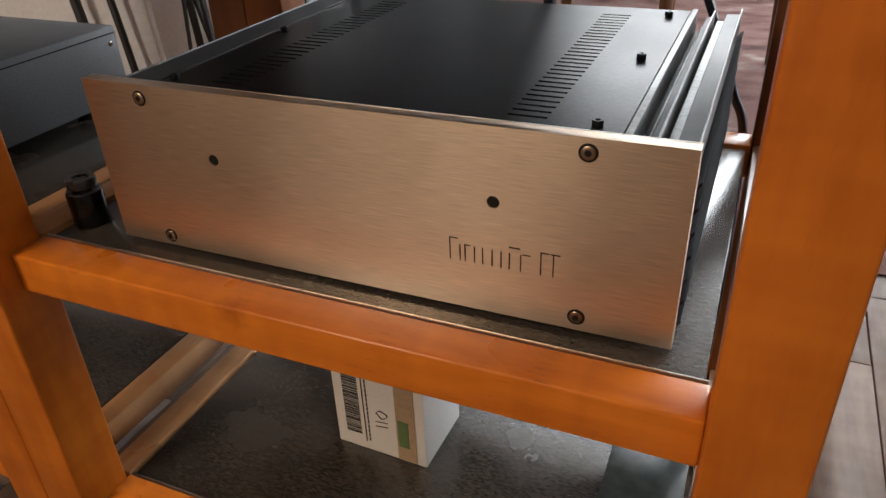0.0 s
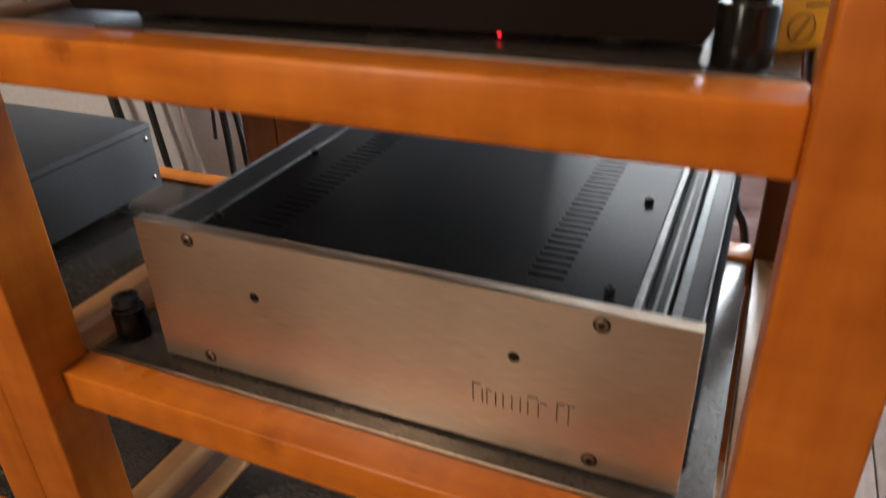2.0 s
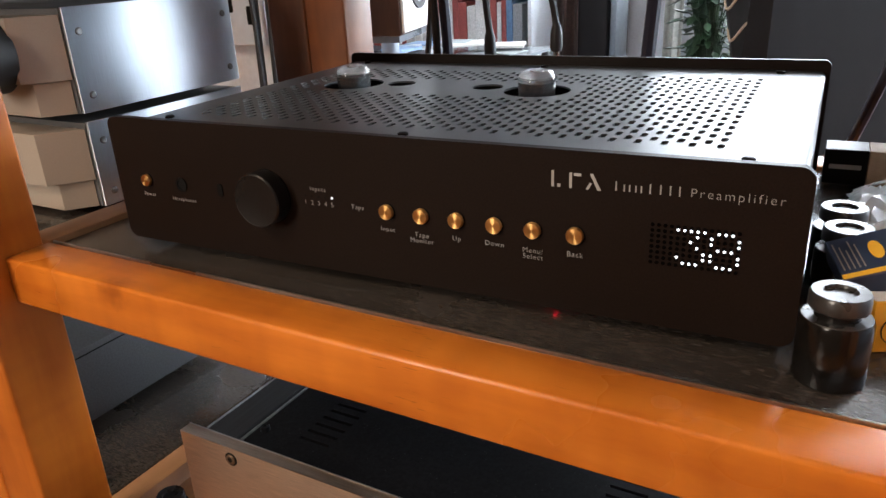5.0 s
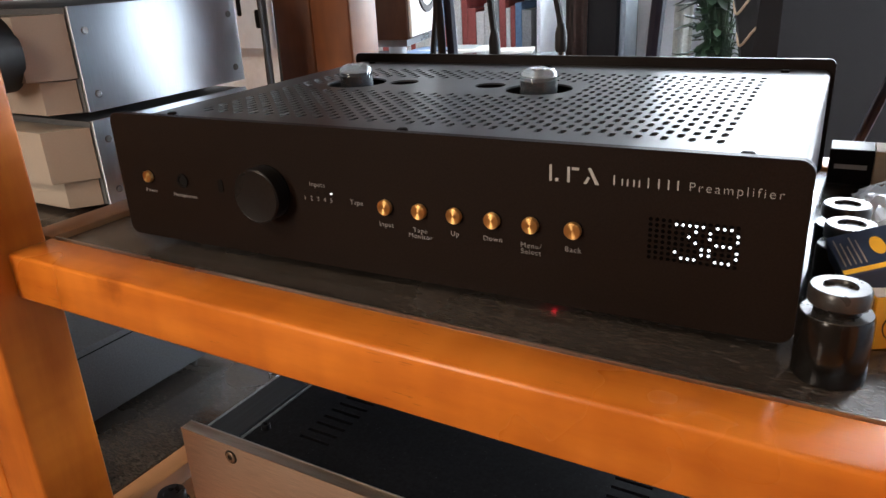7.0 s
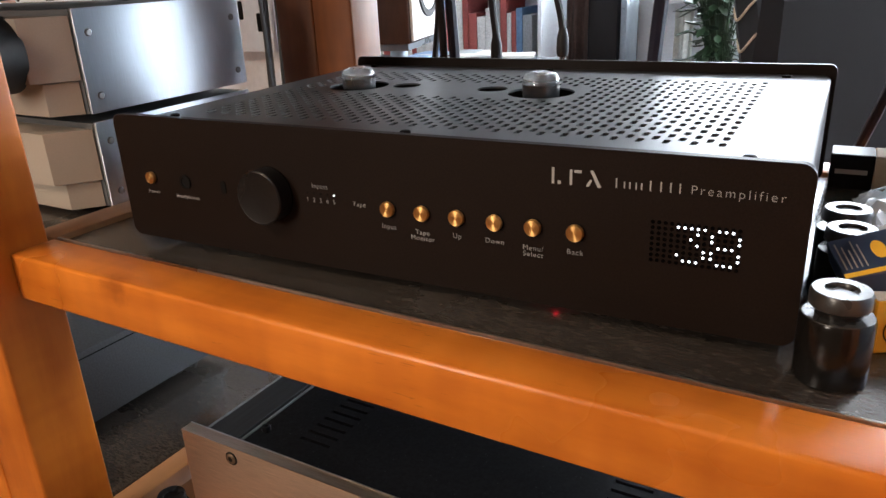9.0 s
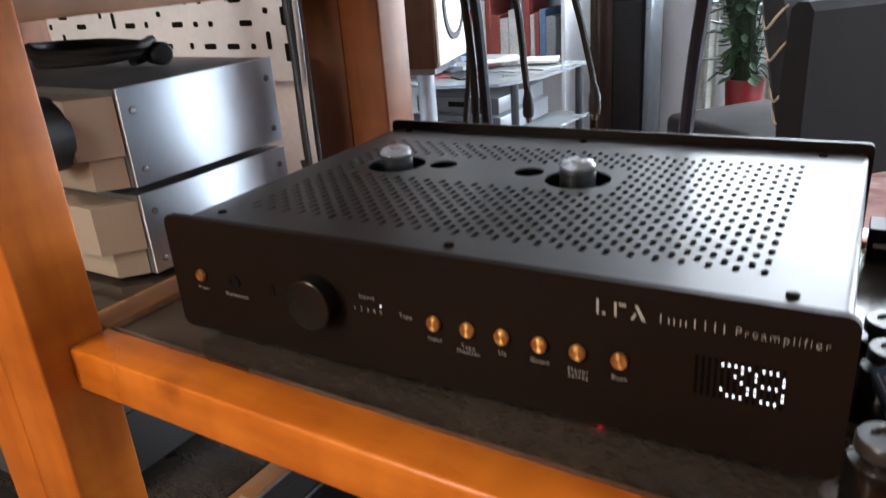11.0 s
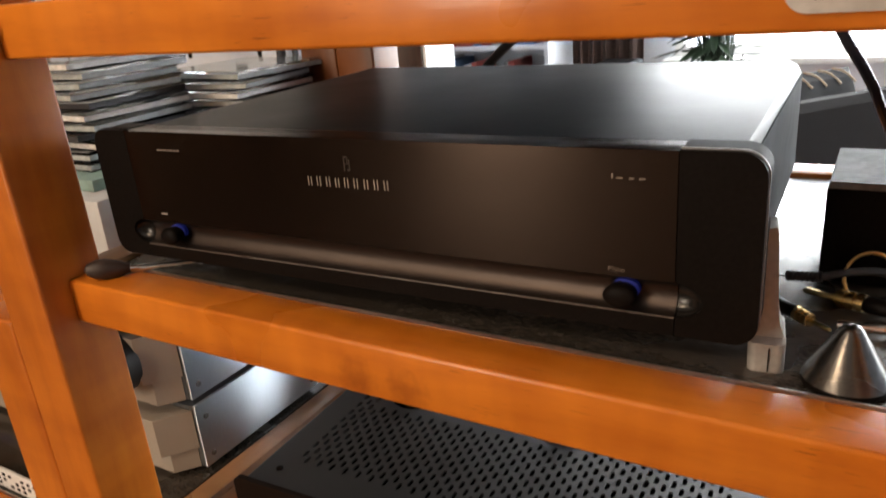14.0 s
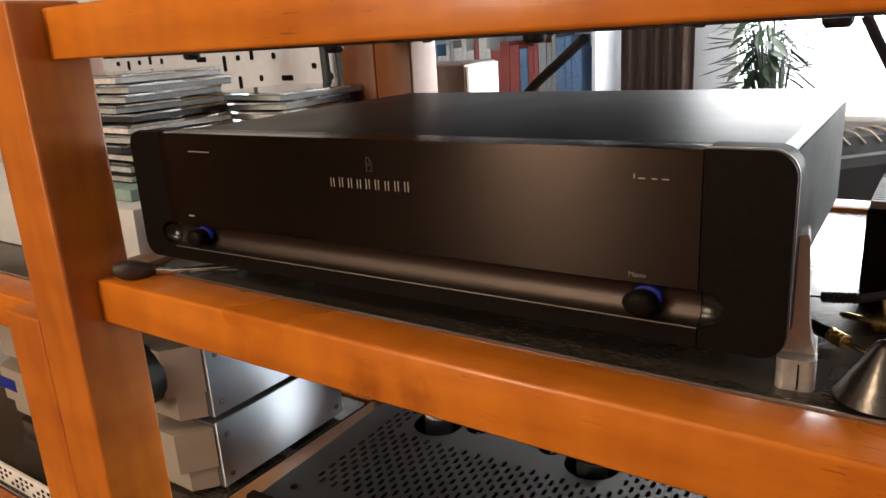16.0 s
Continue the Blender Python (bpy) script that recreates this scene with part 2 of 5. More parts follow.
def bm_tube(points, r, seg=8, bm=None):
    """A cable along a smooth line through the points."""
    p = [Vector(q) for q in points]
    line = []
    for i in range(len(p) - 1):
        a, b, c, d = p[max(i - 1, 0)], p[i], p[i + 1], p[min(i + 2, len(p) - 1)]
        for k in range(8):
            t = k / 8
            line.append(0.5 * ((2 * b) + (c - a) * t + (2 * a - 5 * b + 4 * c - d) * t * t + (3 * b - a - 3 * c + d) * t ** 3))
    line.append(p[-1])
    own = bmesh.new()
    rings = []
    for i, q in enumerate(line):
        d = (line[min(i + 1, len(line) - 1)] - line[max(i - 1, 0)]).normalized()
        u = d.cross(Vector((0.31, 0.2, 0.93)) if abs(d.z) < 0.9 else Vector((1, 0, 0))).normalized()
        v = d.cross(u)
        rings.append([own.verts.new(q + r * (math.cos(2 * math.pi * k / seg) * u + math.sin(2 * math.pi * k / seg) * v)) for k in range(seg)])
    for a, b in zip(rings, rings[1:]):
        for k in range(seg):
            own.faces.new((a[k], a[(k + 1) % seg], b[(k + 1) % seg], b[k]))
    own.faces.new(rings[0][::-1])
    own.faces.new(rings[-1])
    bmesh.ops.recalc_face_normals(own, faces=own.faces[:])
    return joined(bm, own)


def mesh_of(name, bm, material, smooth=35):
    me = bpy.data.meshes.new(name)
    if smooth:
        for f in bm.faces:
            f.smooth = True
        for e in bm.edges:
            if len(e.link_faces) == 2 and e.calc_face_angle(0.0) > radians(smooth):
                e.smooth = False
    bm.to_mesh(me)
    bm.free()
    me.materials.append(material)
    return me


def thing(name, label, category, m=None, group="", kind=""):
    ob = tagged(new(name), label, category, group, kind)
    if m is not None:
        ob.matrix_basis = m
    return ob


def solid(name, bm, material, label="", category="", group="", kind="", m=None):
    ob = tagged(new(name, mesh_of(name, bm, material)), label, category, group, kind)
    if m is not None:
        ob.matrix_basis = m
    return ob


def part(name, bm, material, parent, label="", m=None):
    ob = new(name, mesh_of(name, bm, material))
    ob.parent = parent
    if m is not None:
        ob.matrix_basis = m
    return tagged(ob, label)


def lettering(name, text, material, parent, x, z, size, y=-0.0006, align="CENTER", stretch=1.0, gap=1.0):
    """Printed words on a front that faces -y."""
    cu = bpy.data.curves.new(name, "FONT")
    cu.body, cu.size, cu.align_x, cu.align_y, cu.extrude, cu.space_character, cu.space_line = text, size, align, "CENTER", 0.0001, gap, 0.85
    cu.offset = -0.018 * size
    tmp = new("tmp_text", cu)
    me = bpy.data.meshes.new_from_object(tmp.evaluated_get(bpy.context.evaluated_depsgraph_get()))
    bpy.data.objects.remove(tmp)
    me.materials.clear()
    me.materials.append(material)
    ob = new(name, me)
    ob.parent = parent
    ob.matrix_basis = Matrix.Translation((x, y, z)) @ Matrix.Rotation(radians(90), 4, "X") @ Matrix.Diagonal((stretch, 1, 1, 1))
    return ob



# ---- the room ----
X0, X1, Y0, Y1, ZC = -2.6, 3.2, -2.8, 3.7, 2.6
solid("floor", bm_box(X0, X1, Y0, Y1, -0.06, -0.012), DARK, "dark sub-floor under the parquet boards", "floor", kind="structure")
solid("ceiling", bm_box(X0 - 0.1, X1 + 0.1, Y0 - 0.1, Y1 + 0.1, ZC, ZC + 0.1), CEIL, "plain off-white painted ceiling", "ceiling", kind="structure")


def wall_x(name, x0, x1, y0, y1, hole, material, label):
    """A wall along y with one opening (y0, y1, z0, z1), or none."""
    bm = bmesh.new()
    if hole:
        a, b, c, d = hole
        for q in ((y0, a, -0.06, ZC), (b, y1, -0.06, ZC), (a, b, -0.06, c), (a, b, d, ZC)):
            bm_box(x0, x1, q[0], q[1], q[2], q[3], bm=bm)
    else:
        bm_box(x0, x1, y0, y1, -0.06, ZC, bm=bm)
    return solid(name, bm, material, label, "wall", kind="structure")


def wall_y(name, y0, y1, x0, x1, hole, material, label):
    bm = bmesh.new()
    if hole:
        a, b, c, d = hole
        for q in ((x0, a, -0.06, ZC), (b, x1, -0.06, ZC), (a, b, -0.06, c), (a, b, d, ZC)):
            bm_box(q[0], q[1], y0, y1, q[2], q[3], bm=bm)
    else:
        bm_box(x0, x1, y0, y1, -0.06, ZC, bm=bm)
    return solid(name, bm, material, label, "wall", kind="structure")


wall_y("wall_north", Y1, Y1 + 0.12, X0 - 0.1, X1 + 0.1, (-0.46, 3.12, 0.72, 2.35), WALL, "white plaster wall with a wide bright window")
# Unseen east wall, its tint chosen to cool the silver panels' reflections.
wall_x("wall_east", X1, X1 + 0.12, Y0 - 0.1, Y1, (2.20, 3.64, 0.6, 2.3), GREY_WALL, "unseen grey-blue wall with a side window, added for cool reflections")
wall_y("wall_south", Y0 - 0.12, Y0, X0 - 0.1, X1 + 0.1, (-1.20, -0.64, 1.02, 2.22), WARM_WALL, "warm tan painted wall behind the camera")
wall_x("wall_west", X0 - 0.12, X0, Y0, Y1, None, WARM_WALL, "warm tan painted side wall")
solid("wall_partition", bm_box(X0, -0.47, 0.92, 1.02, 0, ZC, 0.003), WALL, "white plaster partition wall behind the racks", "wall", kind="structure")

# ---- the racks ----
RAILS = ((0.415, 0.450), (0.704, 0.738), (0.990, 1.024), (1.182, 1.216))   # heights of the front rails
W = 0.530


def rack(name, label, x0, x1, top, levels, y_back=0.41, back_top=0.0):
    """A cherry rack: four posts, and at each level a frame of four rails round a black panel. x0, x1: inner faces of the posts."""
    r = thing(name, label, "rack")
    for x in (x0 - 0.053, x1):
        for y in (-0.022, y_back):
            # Rear posts take the darker woods, which carry painted shade.
            part("post", bm_box(x, x + 0.053, y, y + 0.052, 0.0, top if y < 0 else max(top, back_top), 0.0028, 3), CHERRY[2] if y < 0 else SHADED_SIDE_POST if back_top else SHADED_REAR_POST, r)
    for z0, z1 in levels:
        part("front_rail", bm_box(x0, x1, 0.0, 0.0340, z0, z1, 0.0023, 3), CHERRY[0], r)
        part("rear_rail", bm_box(x0, x1, y_back - 0.004, y_back + 0.03, z0, z1, 0.0018), CHERRY[0], r)
        for x in (x0 - 0.030, x1 + 0.002):
            part("side_rail", bm_box(x, x + 0.028, 0.0345, y_back, z0, z1, 0.0018), CHERRY[1], r)
        p = part("shelf_panel", bm_box(x0 + 0.003, x1 - 0.004, 0.0368, y_back - 0.007, z0 - 0.0015, z1 - 0.003, 0.0008), SLATE, r, "black satin shelf panel")
        part("panel_edge", bm_box(x0 + 0.002, x1 - 0.002, 0.0351, 0.0364, z1 - 0.006, z1 + 0.0003), ALU_EDGE, p)
        for i in range(4):
            for y in (0.07, y_back - 0.05):
                part("rubber_pad", bm_lathe([(0.0045, 0), (0.006, 0.002), (0.006, 0.004)], (x0 + 0.06 + i * (x1 - x0 - 0.12) / 3, y, z0 - 0.0056), seg=12), RUBBER, p)
    return r


rack("audio_rack", "orange cherry wood audio rack with black shelf panels", 0.0, W, 1.221, ((0.135, 0.168),) + RAILS)
side_rack = rack("side_rack", "lower cherry wood audio rack standing beside the tall one", -0.690, -0.1061, 0.990, ((0.135, 0.168), (0.395, 0.428), (0.672, 0.705), (0.955, 0.988)), back_top=1.26)

# ---- the champagne power amplifier ----
FZ = 0.4520
f7 = thing("power_amplifier", "power amplifier with brushed champagne front and black slotted cover", "amplifier", pose(0.070, 0.055, FZ))
FW, FH = 0.4335, 0.131


def plate_with_holes(w, h, thick, holes, bevel=0.0006):
    """A front plate with round holes through it: strips round each hole's square, each square a ring."""
    bm = bmesh.new()
    zs = sorted({0.0, h} | {c[1] - 2 * c[2] for c in holes} | {c[1] + 2 * c[2] for c in holes})
    bands = []
    for a, b in zip(zs, zs[1:]):
        inside = sorted([c for c in holes if c[1] - 2 * c[2] <= a + 1e-9 and c[1] + 2 * c[2] >= b - 1e-9])
        bands.append((a, b, inside))
    seg = 24
    for a, b, inside in bands:
        x = 0.0
        for cx, cz, r in inside + [(w + 1, 0, 0)]:
            e = min(w, cx - 2 * r)
            v = [bm.verts.new(q) for q in ((x, 0, a), (e, 0, a), (e, 0, b), (x, 0, b))]
            bm.faces.new(v)
            x = cx + 2 * r
    for cx, cz, r in holes:
        out, ring, deep = [], [], []
        for i in range(seg):
            t = 2 * math.pi * i / seg
            c, s = math.cos(t), math.sin(t)
            k = 2 * r / max(abs(c), abs(s))
            out.append(bm.verts.new((cx + k * c, 0, cz + k * s)))
            ring.append(bm.verts.new((cx + r * c, 0, cz + r * s)))
            deep.append(bm.verts.new((cx + r * c, thick, cz + r * s)))
        for i in range(seg):
            j = (i + 1) % seg
            bm.faces.new((out[i], out[j], ring[j], ring[i]))
            bm.faces.new((ring[i], ring[j], deep[j], deep[i]))
    for q in (((0, 0, 0), (0, thick, 0), (w, thick, 0), (w, 0, 0)), ((0, 0, h), (w, 0, h), (w, thick, h), (0, thick, h)),
              ((0, 0, 0), (0, 0, h), (0, thick, h), (0, thick, 0)), ((w, 0, 0), (w, thick, 0), (w, thick, h), (w, 0, h))):
        bm.faces.new([bm.verts.new(p) for p in q])
    bmesh.ops.remove_doubles(bm, verts=bm.verts[:], dist=1e-6)
    for f in bm.faces:
        f.normal_update()
        if abs(f.normal.y) > 0.9 and f.normal.y > 0:
            f.normal_flip()
    return bm


SCREWS = ((0.0518, 0.1209), (0.3747, 0.1220), (0.0492, 0.0085), (0.3740, 0.0100))
HOLES = ((0.1076, 0.0806), (0.3185, 0.0820))
f7_front = part("front_panel", plate_with_holes(FW, FH, 0.0098, [(x, z, 0.0042) for x, z in HOLES]), CHAMPAGNE, f7, "brushed champagne aluminium front panel")
part("front_edge", bm_box(-0.0002, FW + 0.0002, 0.0099, 0.0108, -0.0004, FH + 0.0002), ALU_EDGE, f7)
for x, z in SCREWS:
    s = part("screw_well", bm_lathe([(0.0057, 0.0), (0.0057, -0.0004), (0.0050, -0.0004)], (x, 0, z), "y", 24), SOCKET, f7_front)
    part("screw", bm_lathe([(0.0043, -0.0004), (0.0043, -0.0010), (0.0036, -0.0014), (0.0024, -0.0014)], (x, 0, z), "y", 20), BRONZE_SCREW, f7_front)
    part("hex_socket", bm_lathe([(0.0022, -0.0012), (0.0022, -0.0016)], (x, 0, z), "y", 6), SOCKET, f7_front)
for x, z in HOLES:
    part("indicator_lens", bm_lathe([(0.0041, 0.0010), (0.0036, 0.0016), (0.0026, 0.0040), (0.0016, 0.0046)], (x, 0, z), "y", 16), SOCKET, f7_front)
part("chassis", bm_box(0.0462, 0.3878, 0.0112, 0.345, -0.001, 0.108), BLACK_ANOD, f7)


def slotted_cover():
    """A flat cover with two rows of long narrow slots cut through."""
    bm = bmesh.new()
    x0, x1, y0, y1, z, t = 0.0462, 0.3878, 0.0112, 0.348, 0.1235, 0.003
    rows = ((0.084, 0.112), (0.313, 0.339))
    n, first, pitch, wide = 29, 0.040, 0.0098, 0.0030
    xs = [x0, rows[0][0], rows[0][1], rows[1][0], rows[1][1], x1]
    for i in range(5):
        a, b = xs[i], xs[i + 1]
        if i in (1, 3):
            y = y0
            for k in range(n + 1):
                e = first + k * pitch if k < n else y1
                bm.faces.new([bm.verts.new(q) for q in ((a, y, z), (b, y, z), (b, e, z), (a, e, z))])
                if k < n:
                    f = e + wide
                    for q in (((a, e), (b, e)), ((b, e), (b, f)), ((b, f), (a, f)), ((a, f), (a, e))):
                        (p, r) = q
                        bm.faces.new([bm.verts.new(w) for w in ((*p, z), (*p, z - t), (*r, z - t), (*r, z))])
                    y = f
        else:
            bm.faces.new([bm.verts.new(q) for q in ((a, y0, z), (b, y0, z), (b, y1, z), (a, y1, z))])
    c = ((x0, y0), (x1, y0), (x1, y1), (x0, y1))
    for i in range(4):
        p, r = c[i], c[(i + 1) % 4]
        bm.faces.new([bm.verts.new(w) for w in ((*p, z), (*p, 0.1082), (*r, 0.1082), (*r, z))])
    return bm


cover = part("slotted_cover", slotted_cover(), BLACK_ANOD, f7, "black anodised cover with two rows of vent slots")
for x in (0.054, 0.3715):
    for y in (0.036, 0.182, 0.322):
        part("thumb_screw", bm_lathe([(0.0036, 0.1237), (0.0036, 0.1274), (0.0031, 0.1282), (0.0018, 0.1282), (0.0018, 0.1262), (0, 0.1262)], (x, y, 0), "z", 16), BLACK_ANOD, cover)


def heat_sink(right):
    """A black sink: two long slabs with bright rims over pale floors, and ribs down its outer side."""
    def at(a, b):
        return (0.388 + a, 0.388 + b) if right else (0.046 - b, 0.046 - a)
    y0, y1 = 0.0112, 0.352
    sink = part("heat_sink", bm_box(*at(0.0004, 0.0036), y0, y1, 0.0, 0.0058), SINK, f7, "black finned heat sink")
    if right:
        lanes = (("rim", 0.0004, 0.0052, 0.1236, SINK_EDGE), ("fin", 0.0054, 0.0096, 0.104, SINK), ("floor", 0.0098, 0.0136, 0.109, SINK_EDGE), ("fin", 0.0138, 0.0190, 0.118, SINK),
                 ("rim", 0.0192, 0.0207, 0.1235, SINK_EDGE), ("fin", 0.0209, 0.0232, 0.100, SINK), ("floor", 0.0234, 0.0302, 0.115, SINK_EDGE), ("fin", 0.0304, 0.0422, 0.1215, SINK), ("rim", 0.0424, 0.0436, 0.1262, SINK_EDGE))
    else:
        lanes = (("rim", 0.0040, 0.0056, 0.1215, SINK_EDGE), ("floor", 0.0059, 0.0085, 0.114, SINK), ("fin", 0.0088, 0.0390, 0.1215, SINK), ("rim", 0.0393, 0.0405, 0.1225, SINK_EDGE))
    for kind, a, b, top, m in lanes:
        part("fin_" + kind if kind != "fin" else "fin", bm_box(*at(a, b), y0, y1 + (0.004 if kind == "rim" else 0), 0.006, top, 0.0004, 1), m, sink)
    out = 0.0435 if right else 0.0406
    for k in range(7):
        z = 0.006 + 0.0155 * k
        p = [(at(out, out + 0.0001)[0], z), (at(out + 0.0045, out + 0.0046)[0], z + 0.007), (at(out + 0.0045, out + 0.0046)[0], z + 0.009), (at(out, out + 0.0001)[0], z + 0.005)]
        part("fin", bm_prism(p, "y", y0, y1), SINK, sink)


heat_sink(True)
heat_sink(False)
for x in (0.06, 0.37):
    for y in (0.04, 0.31):
        part("foot", bm_lathe([(0.012, 0.4473 - FZ), (0.013, 0.449 - FZ), (0.013, 0.0)], (x, y, 0), "z", 20), RUBBER, f7)
# the engraved maker's mark: plain strokes
for i, (x, h) in enumerate(((0.2885, 0.0165), (0.2955, 0.012), (0.2990, 0.012), (0.3055, 0.012), (0.3110, 0.012), (0.3175, 0.012), (0.3235, 0.012), (0.3290, 0.012), (0.3365, 0.012), (0.3495, 0.0165), (0.3575, 0.0165))):
    part("stroke", bm_box(x, x + 0.0007, -0.0003, 0.001, 0.0362, 0.0362 + h), SOCKET, f7_front)
for x, w in ((0.2885, 0.0060), (0.2990, 0.0040), (0.3290, 0.0075), (0.3380, 0.0050), (0.3495, 0.0055), (0.3560, 0.0060)):
    part("stroke", bm_box(x, x + w, -0.0004, 0.001, 0.0482 if w < 0.0055 else 0.0520, 0.0488 if w < 0.0055 else 0.0527), SOCKET, f7_front)

# ---- the black tube preamplifier ----
LZ = 0.7425
lta = thing("tube_preamplifier", "black tube preamplifier with perforated cover, brass buttons and lit display", "preamplifier", pose(0.0595, 0.0586, LZ, 0, 0, 2.2))
LW, LH = 0.424, 0.0845
face = part("front_panel", bm_prism(round_rect(0, LW, 0, LH, 0.0065), "y", 0, 0.005), PREAMP, lta, "matt black front panel")
part("case", bm_prism([(0.004, 0.002), (LW - 0.004, 0.002), (LW - 0.004, 0.010), (0.004, 0.010)], "y", 0.0051, 0.292), PREAMP, lta)



def perforated_hood():
    """The cover: a rounded sheet, its field pierced by staggered slots and four round openings."""
    bm = bmesh.new()
    z, t = 0.0785, 0.0014
    x0, x1, y0, y1 = 0.003, LW - 0.003, 0.0051, 0.292
    cw, pitch, sw, sl = 0.00677, 0.01414, 0.0036, 0.0088
    nc, nr = 52, 15
    fx, fy = 0.0312, 0.0419
    ex, ey = fx + nc * cw, fy + nr * pitch
    bx0, bx1, by0, by1 = fx + 3 * cw, fx + 35 * cw, 0.1495, 0.2035

    def quad(a, b, c, d):
        bm.faces.new([bm.verts.new(q) for q in ((a, c, z), (b, c, z), (b, d, z), (a, d, z))])

    def slot(a, y):
        mx, my = (cw - sw) / 2, (pitch - sl) / 2
        xa, xb, ya, yb = a + mx, a + cw - mx, y + my, y + pitch - my
        quad(a, a + cw, y, ya)
        quad(a, a + cw, yb, y + pitch)
        quad(a, xa, ya, yb)
        quad(xb, a + cw, ya, yb)
        k = 0.0013
        ring = [(xa, ya + k), (xa + k, ya), (xb - k, ya), (xb, ya + k), (xb, yb - k), (xb - k, yb), (xa + k, yb), (xa, yb - k)]
        for c in (((xa, ya), ring[0], ring[1]), ((xb, ya), ring[2], ring[3]), ((xb, yb), ring[4], ring[5]), ((xa, yb), ring[6], ring[7])):
            bm.faces.new([bm.verts.new((*p, z)) for p in (c[0], c[2], c[1])])
        up = [bm.verts.new((*p, z)) for p in ring]
        lo = [bm.verts.new((*p, z - t)) for p in ring]
        for i in range(8):
            bm.faces.new((up[i], up[(i + 1) % 8], lo[(i + 1) % 8], lo[i]))

    for c in range(nc):
        a = fx + c * cw
        off = pitch / 2 if c % 2 == 0 else 0.0
        in_band = 3 <= c < 35
        y = fy + off
        if off:
            quad(a, a + cw, fy, y)
        while y + pitch <= ey + 1e-6:
            if in_band and y + pitch > by0 + 1e-6 and y < by1 - 1e-6:
                if y < by0:
                    quad(a, a + cw, y, by0)
                nxt = y + pitch
                while nxt < by1 - 1e-6:
                    nxt += pitch
                if nxt > by1:
                    quad(a, a + cw, by1, nxt)
                y = nxt
                continue
            slot(a, y)
            y += pitch
        if y < ey - 1e-6:
            quad(a, a + cw, y, ey)
    # the plain band with its four round openings
    big, small = 0.0242, 0.0116
    opens = ((0.0803, 0.1755, big), (0.1196, 0.1845, small), (0.1957, 0.1830, small), (0.2373, 0.1755, big))
    cut = [bx0, 0.1062, 0.1345, 0.1825, 0.2105, bx1]
    cells = [(cut[0], cut[1], opens[0]), (cut[1], cut[2], opens[1]), (cut[2], cut[3], None), (cut[3], cut[4], opens[2]), (cut[4], cut[5], opens[3])]
    for a, b, o in cells:
        if not o:
            quad(a, b, by0, by1)
            continue
        cx, yc, r = o
        seg = 48
        outer, inner, low = [], [], []
        angs = sorted([2 * math.pi * i / seg for i in range(seg)] + [math.atan2(yy - yc, xx - cx) % (2 * math.pi) for xx in (a, b) for yy in (by0, by1)])
        for g in angs:
            cs, sn = math.cos(g), math.sin(g)
            k = min(((b - cx) / cs if cs > 1e-9 else 9), ((a - cx) / cs if cs < -1e-9 else 9), ((by1 - yc) / sn if sn > 1e-9 else 9), ((by0 - yc) / sn if sn < -1e-9 else 9))
            outer.append(bm.verts.new((cx + k * cs, yc + k * sn, z)))
            inner.append(bm.verts.new((cx + r * cs, yc + r * sn, z)))
            low.append(bm.verts.new((cx + r * cs, yc + r * sn, z - t)))
        for i in range(len(angs)):
            j = (i + 1) % len(angs)
            if (outer[i].co - outer[j].co).length > 1e-7:
                bm.faces.new((outer[i], outer[j], inner[j], inner[i]))
            bm.faces.new((inner[i], inner[j], low[j], low[i]))
    # plain margins
    rr = 0.005
    quad(x0 + rr, fx, y0, y1)
    quad(ex, x1 - rr, y0, y1)
    quad(fx, ex, y0, fy)
    quad(fx, ex, ey, y1)
    # rounded shoulders and sides
    for sx, xe in ((1, x0), (-1, x1)):
        prof = [(xe + sx * rr * (1 - math.sin(radians(q))), z - rr * (1 - math.cos(radians(q)))) for q in range(0, 91, 15)] + [(xe, 0.004)]
        pa = [bm.verts.new((p[0], y0, p[1])) for p in prof]
        pb = [bm.verts.new((p[0], y1, p[1])) for p in prof]
        for i in range(len(prof) - 1):
            bm.faces.new((pa[i], pa[i + 1], pb[i + 1], pb[i]))
    bmesh.ops.remove_doubles(bm, verts=bm.verts[:], dist=1e-6)
    for f in bm.faces:
        f.normal_update()
        if abs(f.normal.z) > 0.9 and f.normal.z < 0:
            f.normal_flip()
    return bm


TUBE_Y = 0.1755
hood = part("perforated_hood", perforated_hood(), HOOD, lta, "satin black perforated steel cover")
part("circuit_board", bm_box(0.012, LW - 0.012, 0.012, 0.285, 0.030, 0.032), DARK, lta)
part("rear_panel", bm_prism(round_rect(0.0, LW, 0.0, 0.0865, 0.005), "y", 0.2925, 0.296), PREAMP, lta)
for x, y in ((0.026, 0.030), (0.211, 0.028), (0.395, 0.026), (0.026, 0.282), (0.205, 0.281), (0.391, 0.279)):
    s = part("screw", bm_lathe([(0.0032, 0.0785), (0.0032, 0.0797), (0.0022, 0.0803), (0, 0.0803)], (x, y, 0), "z", 14), PARA_END, hood)
TUBE_GLASS = glass("tube_glass", (0.92, 0.93, 0.93), 0.02)
GETTER = surface("silver_getter", (0.78, 0.78, 0.78), 0.38, 1.0, 0.3, 120)
